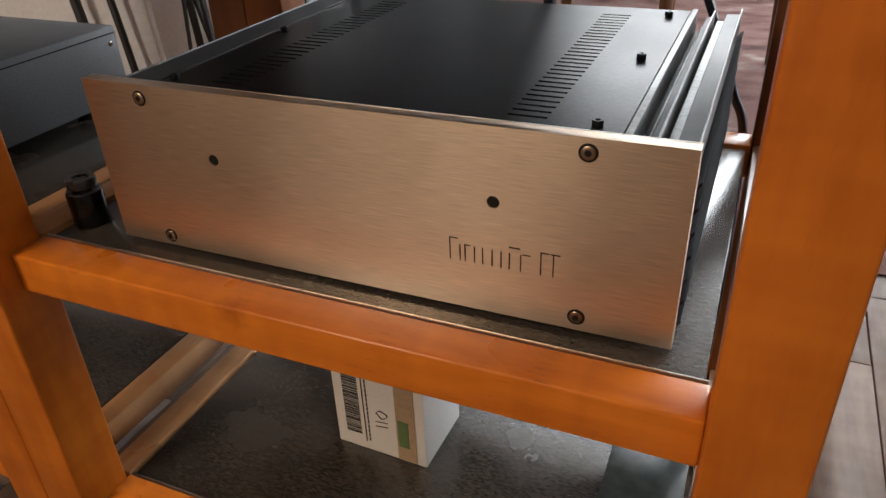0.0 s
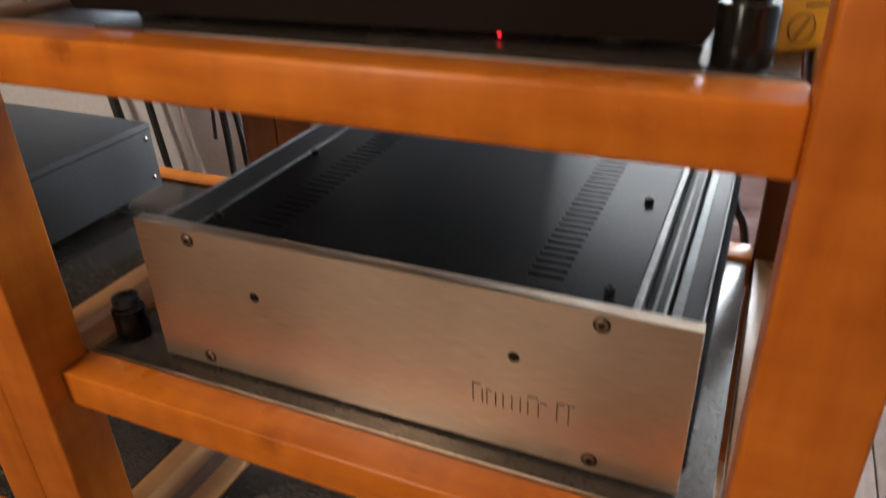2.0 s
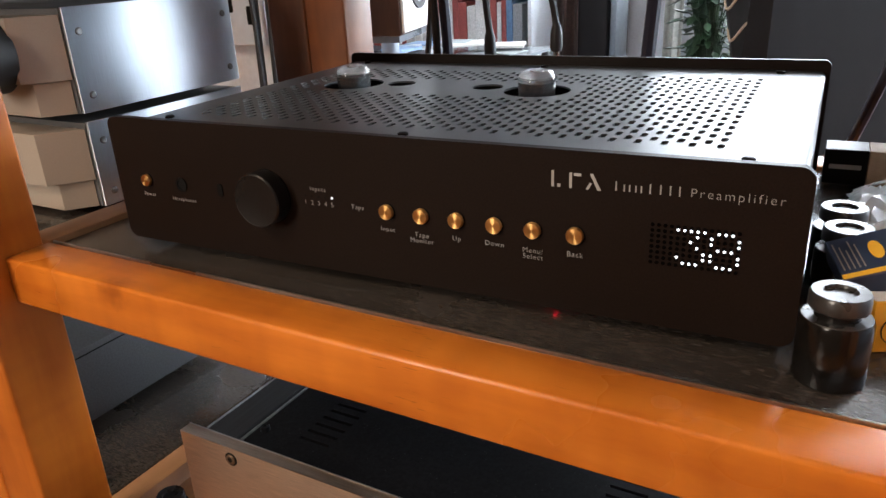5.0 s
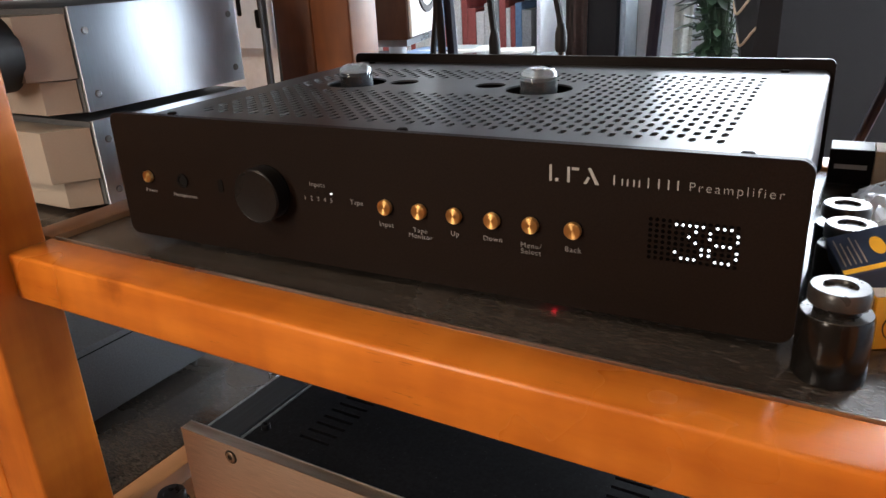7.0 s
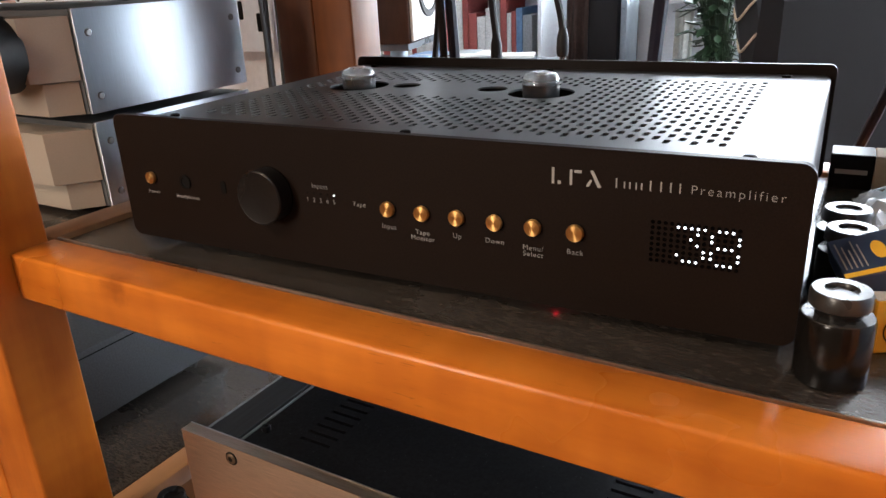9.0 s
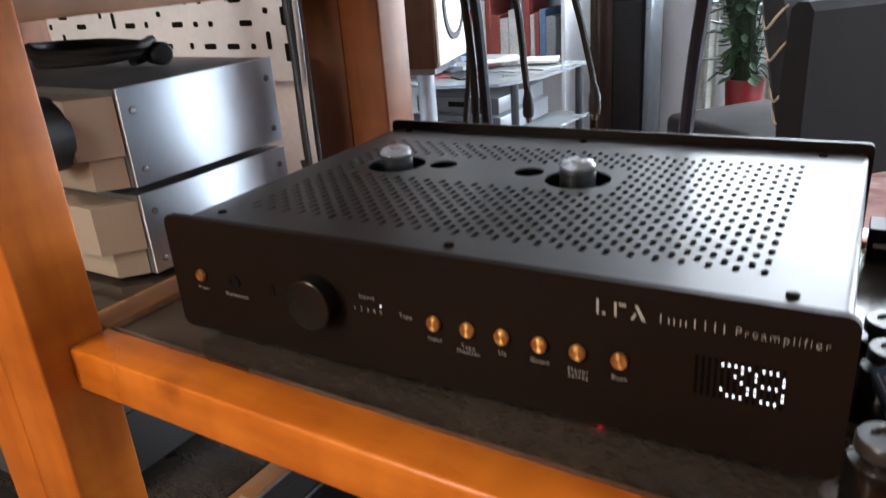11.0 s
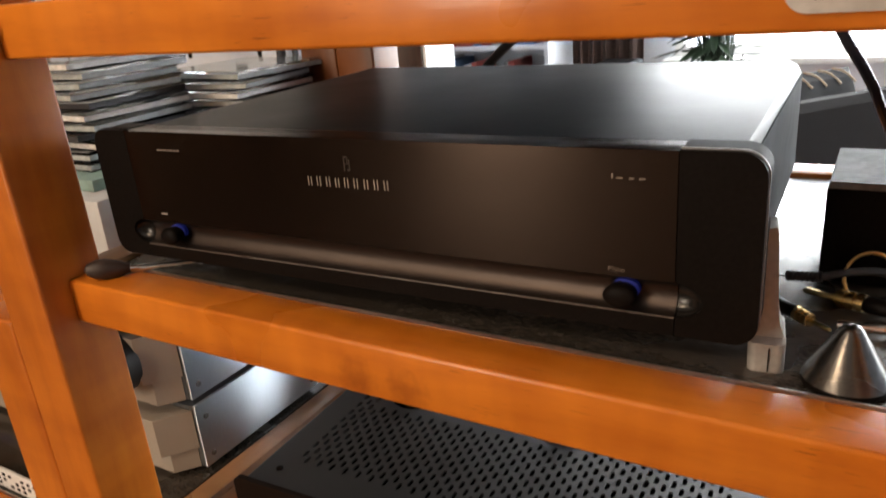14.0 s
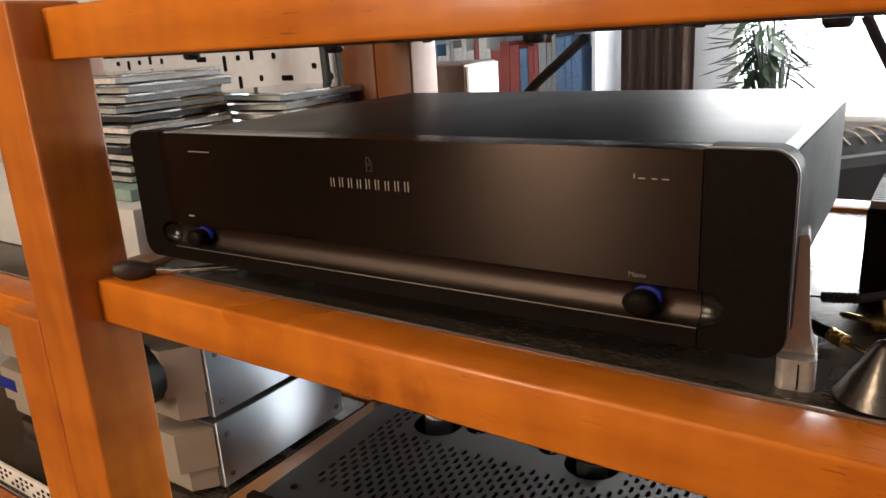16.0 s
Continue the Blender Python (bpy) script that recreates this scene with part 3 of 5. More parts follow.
for x in (0.0803, 0.2373):
    tb = part("vacuum_tube", bm_lathe([(0.0134, 0.034), (0.0134, 0.0868), (0.0128, 0.0898), (0.0108, 0.0922), (0.0065, 0.0936), (0, 0.0940), (0, 0.0932), (0.0062, 0.0928), (0.0102, 0.0915), (0.0121, 0.0893), (0.0127, 0.0868), (0.0127, 0.0348)], (x, TUBE_Y, 0), "z", 28), TUBE_GLASS, lta, "small clear glass vacuum tube with silvered top")
    part("getter", bm_lathe([(0.0098, 0.0868), (0.0098, 0.0876), (0.0040, 0.0878), (0.0038, 0.0895), (0.0026, 0.0895), (0.0024, 0.0880), (0, 0.0880)], (x, TUBE_Y, 0), "z", 20), GETTER, tb)
    part("anode", bm_lathe([(0.0088, 0.036), (0.0088, 0.0835), (0.0112, 0.0837), (0.0112, 0.0846), (0, 0.0846)], (x, TUBE_Y, 0), "z", 12), GREY_CASE, tb)
for x in (0.1196, 0.1957):
    part("adjuster", bm_lathe([(0.0016, 0.032), (0.0016, 0.072), (0.0012, 0.0735), (0, 0.0735)], (x, TUBE_Y + 0.008, 0), "z", 10), CHROME, lta)
for x in (0.05, 0.374):
    for y in (0.03, 0.26):
        part("foot", bm_lathe([(0.013, 0.735 - LZ), (0.0145, 0.737 - LZ), (0.0145, 0.0025)], (x, y, 0), "z", 24), RUBBER, lta)
knob = part("volume_knob", bm_lathe([(0.0167, -0.0005), (0.0167, -0.0112), (0.0158, -0.0120), (0.0150, -0.0118), (0, -0.0118)], (0.1300, 0, 0.0425), "y", 56), KNOB, lta, "large black turned volume knob")
part("shaft_collar", bm_lathe([(0.0169, 0.0), (0.0169, -0.0010)], (0.1300, 0, 0.0425), "y", 40), DARK, knob)


def brass_button(x, z, r):
    b = part("button", bm_lathe([(r, 0.0), (r, -0.0022), (r * 0.93, -0.0027), (0, -0.0027)], (x, 0, z), "y", 28), BRASS, lta, "spun brass push button")
    part("bezel", bm_lathe([(r * 1.12, 0.0), (r * 1.12, -0.0005), (r * 1.02, -0.0005)], (x, 0, z), "y", 28), DARK, b)


brass_button(0.0280, 0.0432, 0.0040)
for x in (0.2140, 0.2357, 0.2569, 0.2788, 0.2999, 0.3220):
    brass_button(x, 0.0420, 0.0044)
part("headphone_socket", bm_lathe([(0.0048, -0.0003), (0.0048, -0.0009), (0.0034, -0.0009), (0.0030, -0.0002), (0, -0.0002)], (0.0585, 0, 0.0427), "y", 20), DARK, lta)
part("sensor_window", bm_prism(round_rect(0.0895, 0.0935, 0.038, 0.0465, 0.0019), "y", -0.0006, 0.0), DARK, lta)
for txt, x, z, s in (("Power", 0.0282, 0.0335, 0.0036), ("Headphones", 0.0590, 0.0327, 0.0036), ("Inputs", 0.1680, 0.0505, 0.0040), ("Tape", 0.1948, 0.0424, 0.0040),
                     ("Input", 0.2138, 0.0316, 0.0040), ("Tape\nMonitor", 0.2354, 0.0290, 0.0040), ("Up", 0.2567, 0.0316, 0.0040), ("Down", 0.2787, 0.0316, 0.0040),
                     ("Menu/\nSelect", 0.2999, 0.0290, 0.0040), ("Back", 0.3220, 0.0316, 0.0040)):
    lettering("caption", txt, PRINT, face, x, z, s, gap=1.15)
for i in range(5):
    lettering("digit", str(i + 1), PRINT, face, 0.1583 + 0.00475 * i, 0.0418, 0.0040)
    part("input_lamp", bm_lathe([(0.0006, 0.0), (0.0006, -0.0004)], (0.1583 + 0.00475 * i, 0, 0.0458), "y", 10), LED_WHITE if i == 4 else DARK, face)
lettering("caption", "Preamplifier", PRINT, face, 0.3745, 0.0690, 0.0060, align="LEFT", gap=1.30)
mk = bmesh.new()
for x, w, z, h in ((0.3095, 0.0012, 0.0660, 0.0080), (0.3125, 0.0015, 0.0660, 0.0016), (0.3185, 0.0012, 0.0660, 0.0076), (0.3207, 0.0035, 0.0722, 0.0013)):
    bm_box(x, x + w, -0.0003, 0.0004, z, z + h, bm=mk)
bm_prism([(0.3265, 0.0660), (0.3280, 0.0660), (0.3295, 0.0690), (0.3285, 0.0695)], "y", -0.0003, 0.0004, bm=mk)
bm_prism([(0.3285, 0.0738), (0.3300, 0.0738), (0.3340, 0.0660), (0.3322, 0.0660)], "y", -0.0003, 0.0004, bm=mk)
for i, x in enumerate((0.3408, 0.3446, 0.3471, 0.3500, 0.3525, 0.3565, 0.3612, 0.3655, 0.3696)):
    bm_box(x, x + 0.0006, -0.0003, 0.0004, 0.0668, 0.0668 + (0.0046 if i in (0, 5, 6, 7, 8) else 0.0032), bm=mk)
part("maker_mark", mk, PRINT, face, "pale printed strokes")
DX, DZ, DPX, DPZ = 0.3588, 0.0522, 0.00292, 0.00270
DOT = bmesh.new()
for c in range(14):
    for r in range(8):
        bm_lathe([(0.00095, 0.0), (0.00095, -0.0003)], (DX + c * DPX, 0, DZ - r * DPZ), "y", 8, DOT)
disp = part("display", DOT, surface("unlit_dot", (0.0022, 0.0020, 0.0019), 0.9, vary=0.1, bump=0, spec=0.0), face, "dot display, unlit dots")
G3 = ("11111", "00010", "00100", "00010", "00001", "10001", "01110")
G8 = ("01110", "10001", "10001", "01110", "10001", "10001", "01110")
for glyph, c0, dx in ((G3, 4, 0.0), (G8, 9, 0.0003)):
    lit = bmesh.new()
    for r, row in enumerate(glyph):
        for c, on in enumerate(row):
            if on == "1":
                bm_lathe([(0.00072, -0.0004), (0.00060, -0.0008), (0, -0.0009)], (DX + (c0 + c) * DPX + dx, 0, DZ - 0.0012 - r * DPZ), "y", 10, lit)
    part("lit_digit", lit, LED_WHITE, disp, "digit made of glowing white dots")
part("red_lamp", bm_box(0.3078, 0.3092, 0.010, 0.013, -0.0045, -0.0005), LED_RED, lta, "small red standby lamp under the case")

# ---- the bronze-black phono preamplifier ----
PZ = 1.0395
# Pale metal for the groove's lip and the right cap's edge only.
SATIN_EDGE = surface("pale_cap_edge", (0.30, 0.28, 0.26), 0.4, 0.8)
MATT_SIDE = surface("matt_side_paint", (0.030, 0.036, 0.040), 0.65, vary=0.25, spec=0.12)
para = thing("phono_preamplifier", "bronze-black brushed metal phono preamplifier with a grooved bar", "preamplifier", pose(0.0285, 0.0299, PZ, 0, 0, 1.4))
PW, PH = 0.436, 0.091
GZ, GH, GD, GX = 0.0188, 0.0088, 0.0075, 0.0125     # the long groove: middle height, half height, depth, length of its scooped ends


def cap_outline(x0, x1, grow, right):
    """An end cap seen from the front, with the groove's rounded end cut into its inner side."""
    if right:
        pts = round_rect(x0, x1 + grow, -grow, PH + grow, 0.011 + grow, 7, (0, 1, 1, 0))
        return pts + [(x0 + GX * math.cos(radians(q)), GZ + GH * math.sin(radians(q))) for q in range(90, -91, -12)]
    pts = round_rect(x0 - grow, x1, -grow, PH + grow, 0.011 + grow, 7, (1, 0, 0, 1))
    k = next(n for n, q in enumerate(pts) if q[0] == x1 and q[1] <= 0)
    return pts[:k + 1] + [(x1 - GX * math.cos(radians(q)), GZ + GH * math.sin(radians(q))) for q in range(-90, 91, 12)] + pts[k + 1:]


def scoop(x, way):
    """The hollow end of the groove: a quarter of an egg, open to the front."""
    bm = bmesh.new()
    rows = []
    for a in range(0, 91, 10):
        rows.append([bm.verts.new((x + way * GX * math.sin(radians(a)) * math.cos(radians(b)), 0.0002 + GD * math.cos(radians(a)) * math.cos(radians(b)), GZ + GH * math.sin(radians(b)))) for b in range(-90, 91, 10)])
    for r0, r1 in zip(rows, rows[1:]):
        for n in range(len(r0) - 1):
            bm.faces.new((r0[n], r0[n + 1], r1[n + 1], r1[n]))
    bmesh.ops.remove_doubles(bm, verts=bm.verts[:], dist=1e-6)
    return bm


for name, x0, x1, right in (("left_end_cap", 0.0, 0.0335, False), ("right_end_cap", 0.3995, PW, True)):
    cap = part(name, bm_prism(cap_outline(x0, x1, 0.0, right), "y", 0.0, 0.0085), PARA_END, para, "black rounded end cap")
    part("cap_back", bm_prism(round_rect(x0, x1, 0.0, PH, 0.011, 7, (0, 1, 1, 0) if right else (1, 0, 0, 1)), "y", 0.0087, 0.022), PARA_END, cap)
    part("bright_edge", bm_prism(cap_outline(x0, x1, 0.0006, right), "y", 0.0030, 0.0044), SATIN_EDGE if right else PARA_END, cap)
    part("groove_end", scoop(x0 if right else x1, 1 if right else -1), KNOB, cap)
cove = [(GD * math.cos(radians(q)), GZ + GH * math.sin(radians(q))) for q in range(90, -91, -10)]
pf = part("front_panel", bm_box(0.0338, 0.3990, 0.0, 0.020, GZ + GH + 0.0001, PH - 0.0004), PARA, para, "brushed bronze-black front panel")
groove = part("groove", bm_prism(cove + [(0.020, GZ - GH), (0.020, GZ + GH)], "x", 0.0338, 0.3990), PARA_BAR, para, "long hollow groove in satin bronze")
part("groove_lip", bm_box(0.0338, 0.3990, -0.0002, 0.0009, GZ - GH - 0.0007, GZ - GH - 0.0001), SATIN_EDGE, groove, "bright lower edge")
part("lower_panel", bm_box(0.0338, 0.3990, 0.0, 0.020, 0.0, GZ - GH - 0.0008), PARA_END, para)
for x in (0.0609, 0.3736):
    flat = Matrix.Translation((x, 0.0, 0.0186)) @ Matrix.Diagonal((1.0, 1.0, 0.74, 1.0))
    b = part("button", bm_lathe([(0.0070, 0.0074), (0.0074, 0.002), (0.0082, -0.0036), (0.0079, -0.0044), (0.0066, -0.0058), (0.0040, -0.0065), (0, -0.0067)], seg=28, axis="y"), PARA_END, para, "black oval push button", m=flat)
    part("halo", bm_lathe([(0.0070, 0.0060), (0.0070, 0.0030), (0.0064, 0.0030)], (0.0014, 0.0, 0.0022), "y", 28), LED_BLUE, b, "thin blue glowing ring")
part("cover", bm_prism([(0.012, 0.004), (0.424, 0.004), (0.424, 0.078), (0.421, 0.0840), (0.414, 0.0875), (0.022, 0.0875), (0.015, 0.0840), (0.012, 0.078)], "y", 0.0225, 0.318), PARA_TOP, para, "glossy dark painted steel cover")
for x in (0.0112, 0.4243):
    part("side_plate", bm_box(x, x + 0.0006, 0.0230, 0.3175, 0.004, 0.0775), MATT_SIDE, para)
for x in (0.07, 0.366):
    for y in (0.05, 0.28):
        part("foot", bm_lathe([(0.014, 1.021 - PZ), (0.017, 1.023 - PZ), (0.026, 1.030 - PZ), (0.028, 0.002)], (x, y, 0), "z", 28), RUBBER, para)
for i, x in enumerate((0.1880, 0.1945, 0.2012, 0.2078, 0.2142, 0.2208, 0.2278, 0.2345, 0.2412)):
    for a in (x, x + 0.0022):
        part("stroke", bm_box(a, a + 0.0006, -0.0003, 0.0004, 0.0622, 0.0680 if i % 3 else 0.0676), PRINT_DIM, pf)
em0 = bmesh.new()
for a, b, c, d in ((0.2155, 0.2160, 0.0725, 0.0805), (0.2178, 0.2183, 0.0760, 0.0805), (0.2161, 0.2177, 0.0800, 0.0805), (0.2161, 0.2177, 0.0760, 0.0765), (0.2190, 0.2195, 0.0725, 0.0790), (0.2172, 0.2189, 0.0725, 0.0730)):
    bm_box(a, b, -0.0003, 0.0004, c, d, bm=em0)
part("emblem", em0, PARA_BAR, pf)
b2 = bmesh.new()
for x, w in ((0.3690, 0.0006), (0.3712, 0.0030), (0.3772, 0.0024), (0.3818, 0.0030)):
    bm_box(x, x + w, -0.0003, 0.0004, 0.0768, 0.0773 if w > 0.001 else 0.0790, bm=b2)
for x in (0.0632, 0.0660, 0.0690, 0.0725, 0.0752, 0.0784, 0.0815):
    bm_box(x, x + 0.0022, -0.0003, 0.0004, 0.0782, 0.0790, bm=b2)
part("small_print", b2, PRINT_DIM, pf)
b3 = bmesh.new()
bm_box(0.0535, 0.0595, -0.0003, 0.0004, 0.0330, 0.0342, bm=b3)
part("small_print", b3, PRINT_DIM, pf)
lettering("caption", "Mono", PRINT_DIM, pf, 0.3715, 0.0316, 0.0036)

# ---- windows, panel and backdrop ----
FRAME = surface("white_window_paint", (0.78, 0.78, 0.76), 0.4, vary=0.05)


def window_y(name, x0, x1, y, z0, z1, panes):
    w = thing(name, "tall white framed window full of daylight", "window", kind="structure")
    t = 0.05
    part("window_frame", joined(joined(joined(bm_box(x0, x1, y, y + 0.06, z0, z0 + t), bm_box(x0, x1, y, y + 0.06, z1 - t, z1)), bm_box(x0, x0 + t, y, y + 0.06, z0 + t, z1 - t)), bm_box(x1 - t, x1, y, y + 0.06, z0 + t, z1 - t)), FRAME, w)
    for i in range(1, panes):
        x = x0 + (x1 - x0) * i / panes
        part("mullion", bm_box(x - 0.03, x + 0.03, y + 0.002, y + 0.058, z0 + t, z1 - t), FRAME, w)
    part("window_sill", bm_box(x0 - 0.03, x1 + 0.03, y - 0.14, y - 0.001, z0 - 0.03, z0, 0.004), FRAME, w)
    return w


window_y("window_1", -0.46, 3.12, Y1 + 0.001, 0.72, 2.35, 3)

SKY_GLOW = glow("bright_overcast_sky", (0.92, 0.96, 1.0), 4.0)
solid("backdrop", bm_box(-1.6, 4.2, 4.60, 4.62, -0.5, 3.6), SKY_GLOW, "plain bright overcast sky outside the window", "backdrop", kind="structure")
solid("backdrop_side", bm_box(4.30, 4.32, -0.6, 4.2, -0.5, 3.6), SKY_GLOW, "plain bright overcast sky outside the side window", "backdrop", kind="structure")

# ---- silver amplifiers on the side rack ----
BEIGE_D = surface("taupe_groove", (0.16, 0.14, 0.12), 0.6)


def silver_amp(z, h, name_label, knob_at=None, display=None):
    a = thing("silver_amplifier", name_label, "amplifier", pose(-0.115, 0.163, z))
    w, d = 0.445, 0.197
    part("side_panel", bm_box(-0.004, 0.0, 0.0, d, 0.004, h, 0.0008), SILVER, a, "brushed silver side panel")
    part("side_panel", bm_box(-w, -w + 0.004, 0.0, d, 0.004, h, 0.0008), SILVER, a)
    part("cover", bm_box(-w + 0.0042, -0.0042, 0.0, d, 0.004, h - 0.001), GREY_TOP, a, "dull grey cover")
    outline = [(-w + 0.004, -0.001), (-w + 0.030, -0.034), (-0.030, -0.034), (-0.005, -0.001)]
    f = part("front_panel", bm_prism(outline, "z", h * 0.36, h - 0.006), BEIGE, a, "taupe metal front with bevelled corners")
    part("front_step", bm_prism([(-w + 0.008, -0.001), (-w + 0.026, -0.024), (-0.028, -0.024), (-0.009, -0.001)], "z", 0.004, h * 0.345), BEIGE, a)
    part("front_shadow_gap", bm_prism([(-w + 0.010, -0.001), (-w + 0.03, -0.020), (-0.032, -0.020), (-0.012, -0.001)], "z", h * 0.346, h * 0.359), BEIGE_D, a)
    for y in (0.012, d - 0.012):
        for q in (0.2, 0.78):
            part("screw", bm_lathe([(0.0034, 0.0), (0.0034, 0.0010), (0.0024, 0.0018), (0, 0.0018)], (0.0, y, h * q), "x", 12), SINK_EDGE, a)
    for x in (-0.05, -w + 0.05):
        for y in (0.03, d - 0.03):
            part("foot", bm_lathe([(0.012, -0.003), (0.012, 0.0042)], (x, y, 0), "z", 16), RUBBER, a)
    if knob_at:
        k = part("knob", bm_lathe([(0.034, 0.002), (0.034, -0.026), (0.031, -0.030), (0, -0.030)], (knob_at, -0.034, h * 0.62), "y", 40), RUBBER, a, "big black round knob")
    if display:
        part("display", bm_box(display, display + 0.05, -0.0352, -0.034, h * 0.55, h * 0.75), LED_BLUE, a, "blue lit display")
    return a


silver_amp(0.7050, 0.084, "taupe and silver amplifier at the bottom of a stack", display=-0.43)
silver_amp(0.7930, 0.096, "taupe and silver amplifier stacked on another", knob_at=-0.060)
solid("cable_coil", bm_tube([(-0.30 + (0.07 + 0.004 * k / 8) * math.cos(k * 0.785), 0.27 + 0.05 * math.sin(k * 0.785), 0.8965 + 0.0016 * (k % 5) + k * 0.0004) for k in range(34)], 0.0055), RUBBER, "black coiled cable lying on the silver amplifier", "cable")
solid("cable_plug", bm_lathe([(0.0, 0.0), (0.010, 0.001), (0.0125, 0.004), (0.0125, 0.024), (0.008, 0.030), (0.0055, 0.052), (0.0, 0.053)], axis="x", seg=20), RUBBER, "black round cable plug lying on the silver amplifier", "cable", m=pose(-0.205, 0.292, 0.9015, 0, 0, 165))

# pierced white strip on the shelf in front of the silver amplifiers
ps2 = thing("low_grille", "low white pierced metal strip standing on the side rack's shelf", "grille")
part("plate", bm_box(-0.66, -0.135, 0.042, 0.046, 0.7025, 0.7290, 0.001), FRAME, ps2)
part("foot_flange", bm_box(-0.66, -0.135, 0.0462, 0.058, 0.7025, 0.7045), FRAME, ps2)
dots = bmesh.new()
for i in range(43):
    for k in range(3):
        if (i * 7 + k * 5) % 4:
            bm_box(-0.650 + 0.0120 * i, -0.6445 + 0.0120 * i, 0.0414, 0.0419, 0.7075 + 0.0068 * k, 0.7110 + 0.0068 * k, bm=dots)
part("slots", dots, DARK, ps2)

# charcoal case on the level below
case = thing("charcoal_unit", "charcoal metal component with small bright screws", "audio component", pose(-0.212, 0.357, 0.4300))
part("body", bm_box(-0.38, 0.0, -0.275, 0.0, 0.014, 0.103, 0.0015), GREY_CASE, case)
part("front_plate", bm_box(-0.382, 0.002, -0.283, -0.2752, 0.010, 0.105, 0.001), GREY_CASE, case)
part("lid_seam", bm_box(0.0002, 0.0012, -0.274, -0.001, 0.0945, 0.0955), DARK, case)
for y, z in ((-0.012, 0.083), (-0.012, 0.03), (-0.26, 0.083)):
    part("screw", bm_lathe([(0.0032, 0.0), (0.0032, 0.001), (0.0022, 0.0017), (0, 0.0017)], (0.0, y, z), "x", 12), CHROME, case)
for x in (-0.04, -0.34):
    for y in (-0.04, -0.24):
        part("foot", bm_lathe([(0.012, -0.005), (0.012, 0.0142)], (x, y, 0), "z", 16), RUBBER, case)
for i, (y, z) in enumerate(((0.05, 0.4330), (0.09, 0.4325))):
    solid("black_strap", bm_prism(round_rect(-0.66, -0.128, 0.425, z, 0.002), "y", y - 0.012, y + 0.012), RUBBER, "flat black strap lying along the shelf", "strap")

# pale box and compact discs on top of the side rack
solid("pale_box", bm_box(-0.60, -0.098, 0.10, 0.42, 0.9855, 1.046, 0.003), surface("pale_grey_plastic", (0.55, 0.57, 0.58), 0.45, vary=0.06), "pale grey flat component under the compact discs", "audio component")
solid("teal_sleeve", bm_box(-0.320, -0.128, 0.120, 0.290, 1.0465, 1.058, 0.001), surface("teal_card", (0.22, 0.33, 0.30), 0.6), "dull teal record sleeve under a stack of discs", "sleeve")
JEWEL = glass("jewel_case", (0.9, 0.94, 0.94), 0.06)
INLAYS = [surface("inlay_" + n, c, 0.5, vary=0.25, scale=160) for n, c in (("white", (0.72, 0.72, 0.70)), ("grey", (0.30, 0.32, 0.33)), ("black", (0.03, 0.03, 0.035)), ("green", (0.40, 0.44, 0.44)), ("red", (0.35, 0.08, 0.07)))]
rnd = random.Random(4)


def disc_case(x, y, z, turn, inlay):
    c = thing("disc_case", "thin clear plastic disc case in an untidy stack", "disc case", pose(x, y, z, 0, 0, turn), group="stacked disc cases")
    part("lid", bm_box(-0.071, 0.071, -0.0625, 0.0625, 0.0062, 0.0092, 0.0005, 1), JEWEL, c)
    part("tray", bm_box(-0.070, 0.070, -0.0615, 0.0615, 0.0012, 0.0060), inlay, c)
    part("base", bm_box(-0.071, 0.071, -0.0625, 0.0625, 0.0, 0.0011, 0.0003, 1), JEWEL, c)


for x, y, z, n in ((-0.222, 0.212, 1.0585, 11), (-0.156, 0.350, 1.0465, 9)):
    for k in range(n):
        disc_case(x + rnd.uniform(-0.009, 0.009), y + rnd.uniform(-0.008, 0.008), z + 0.0097 * k, rnd.uniform(-7, 7), INLAYS[rnd.choice((0, 0, 1, 2, 3, 0, 4, 1))])

# white pierced panel on the partition wall
panel = thing("pierced_panel", "white acoustic panel pierced with scattered dark slots", "acoustic panel")
part("board", bm_box(-1.60, -0.545, 0.885, 0.919, 0.762, 1.262, 0.002), surface("cool_white_board", (0.66, 0.72, 0.80), 0.6, vary=0.04), panel)
r2 = random.Random(8)
taken = []
while len(taken) < 150:
    gx, gz = r2.randrange(0, 44), r2.randrange(0, 20)
    up = r2.random() < 0.5
    ln = r2.choice((1, 2, 2))
    cells = {(gx, gz + k) if up else (gx + k, gz) for k in range(ln)}
    if any(cells & {(a + i, b + j) for a, b in t for i in (-1, 0, 1) for j in (-1, 0, 1)} for t in taken) or max(c[0] for c in cells) > 43 or max(c[1] for c in cells) > 19:
        taken.append(set()) if r2.random() < 0.02 else None
        continue
    taken.append(cells)
    a, b = min(cells)
    w, h = (0.012, 0.022 * ln - 0.008) if up else (0.022 * ln - 0.008, 0.012)
    part("slot", bm_prism(round_rect(-1.58 + a * 0.0235, -1.58 + a * 0.0235 + w, 0.778 + b * 0.0235, 0.778 + b * 0.0235 + h, 0.004, 3), "y", 0.8842, 0.8856), DARK, panel)

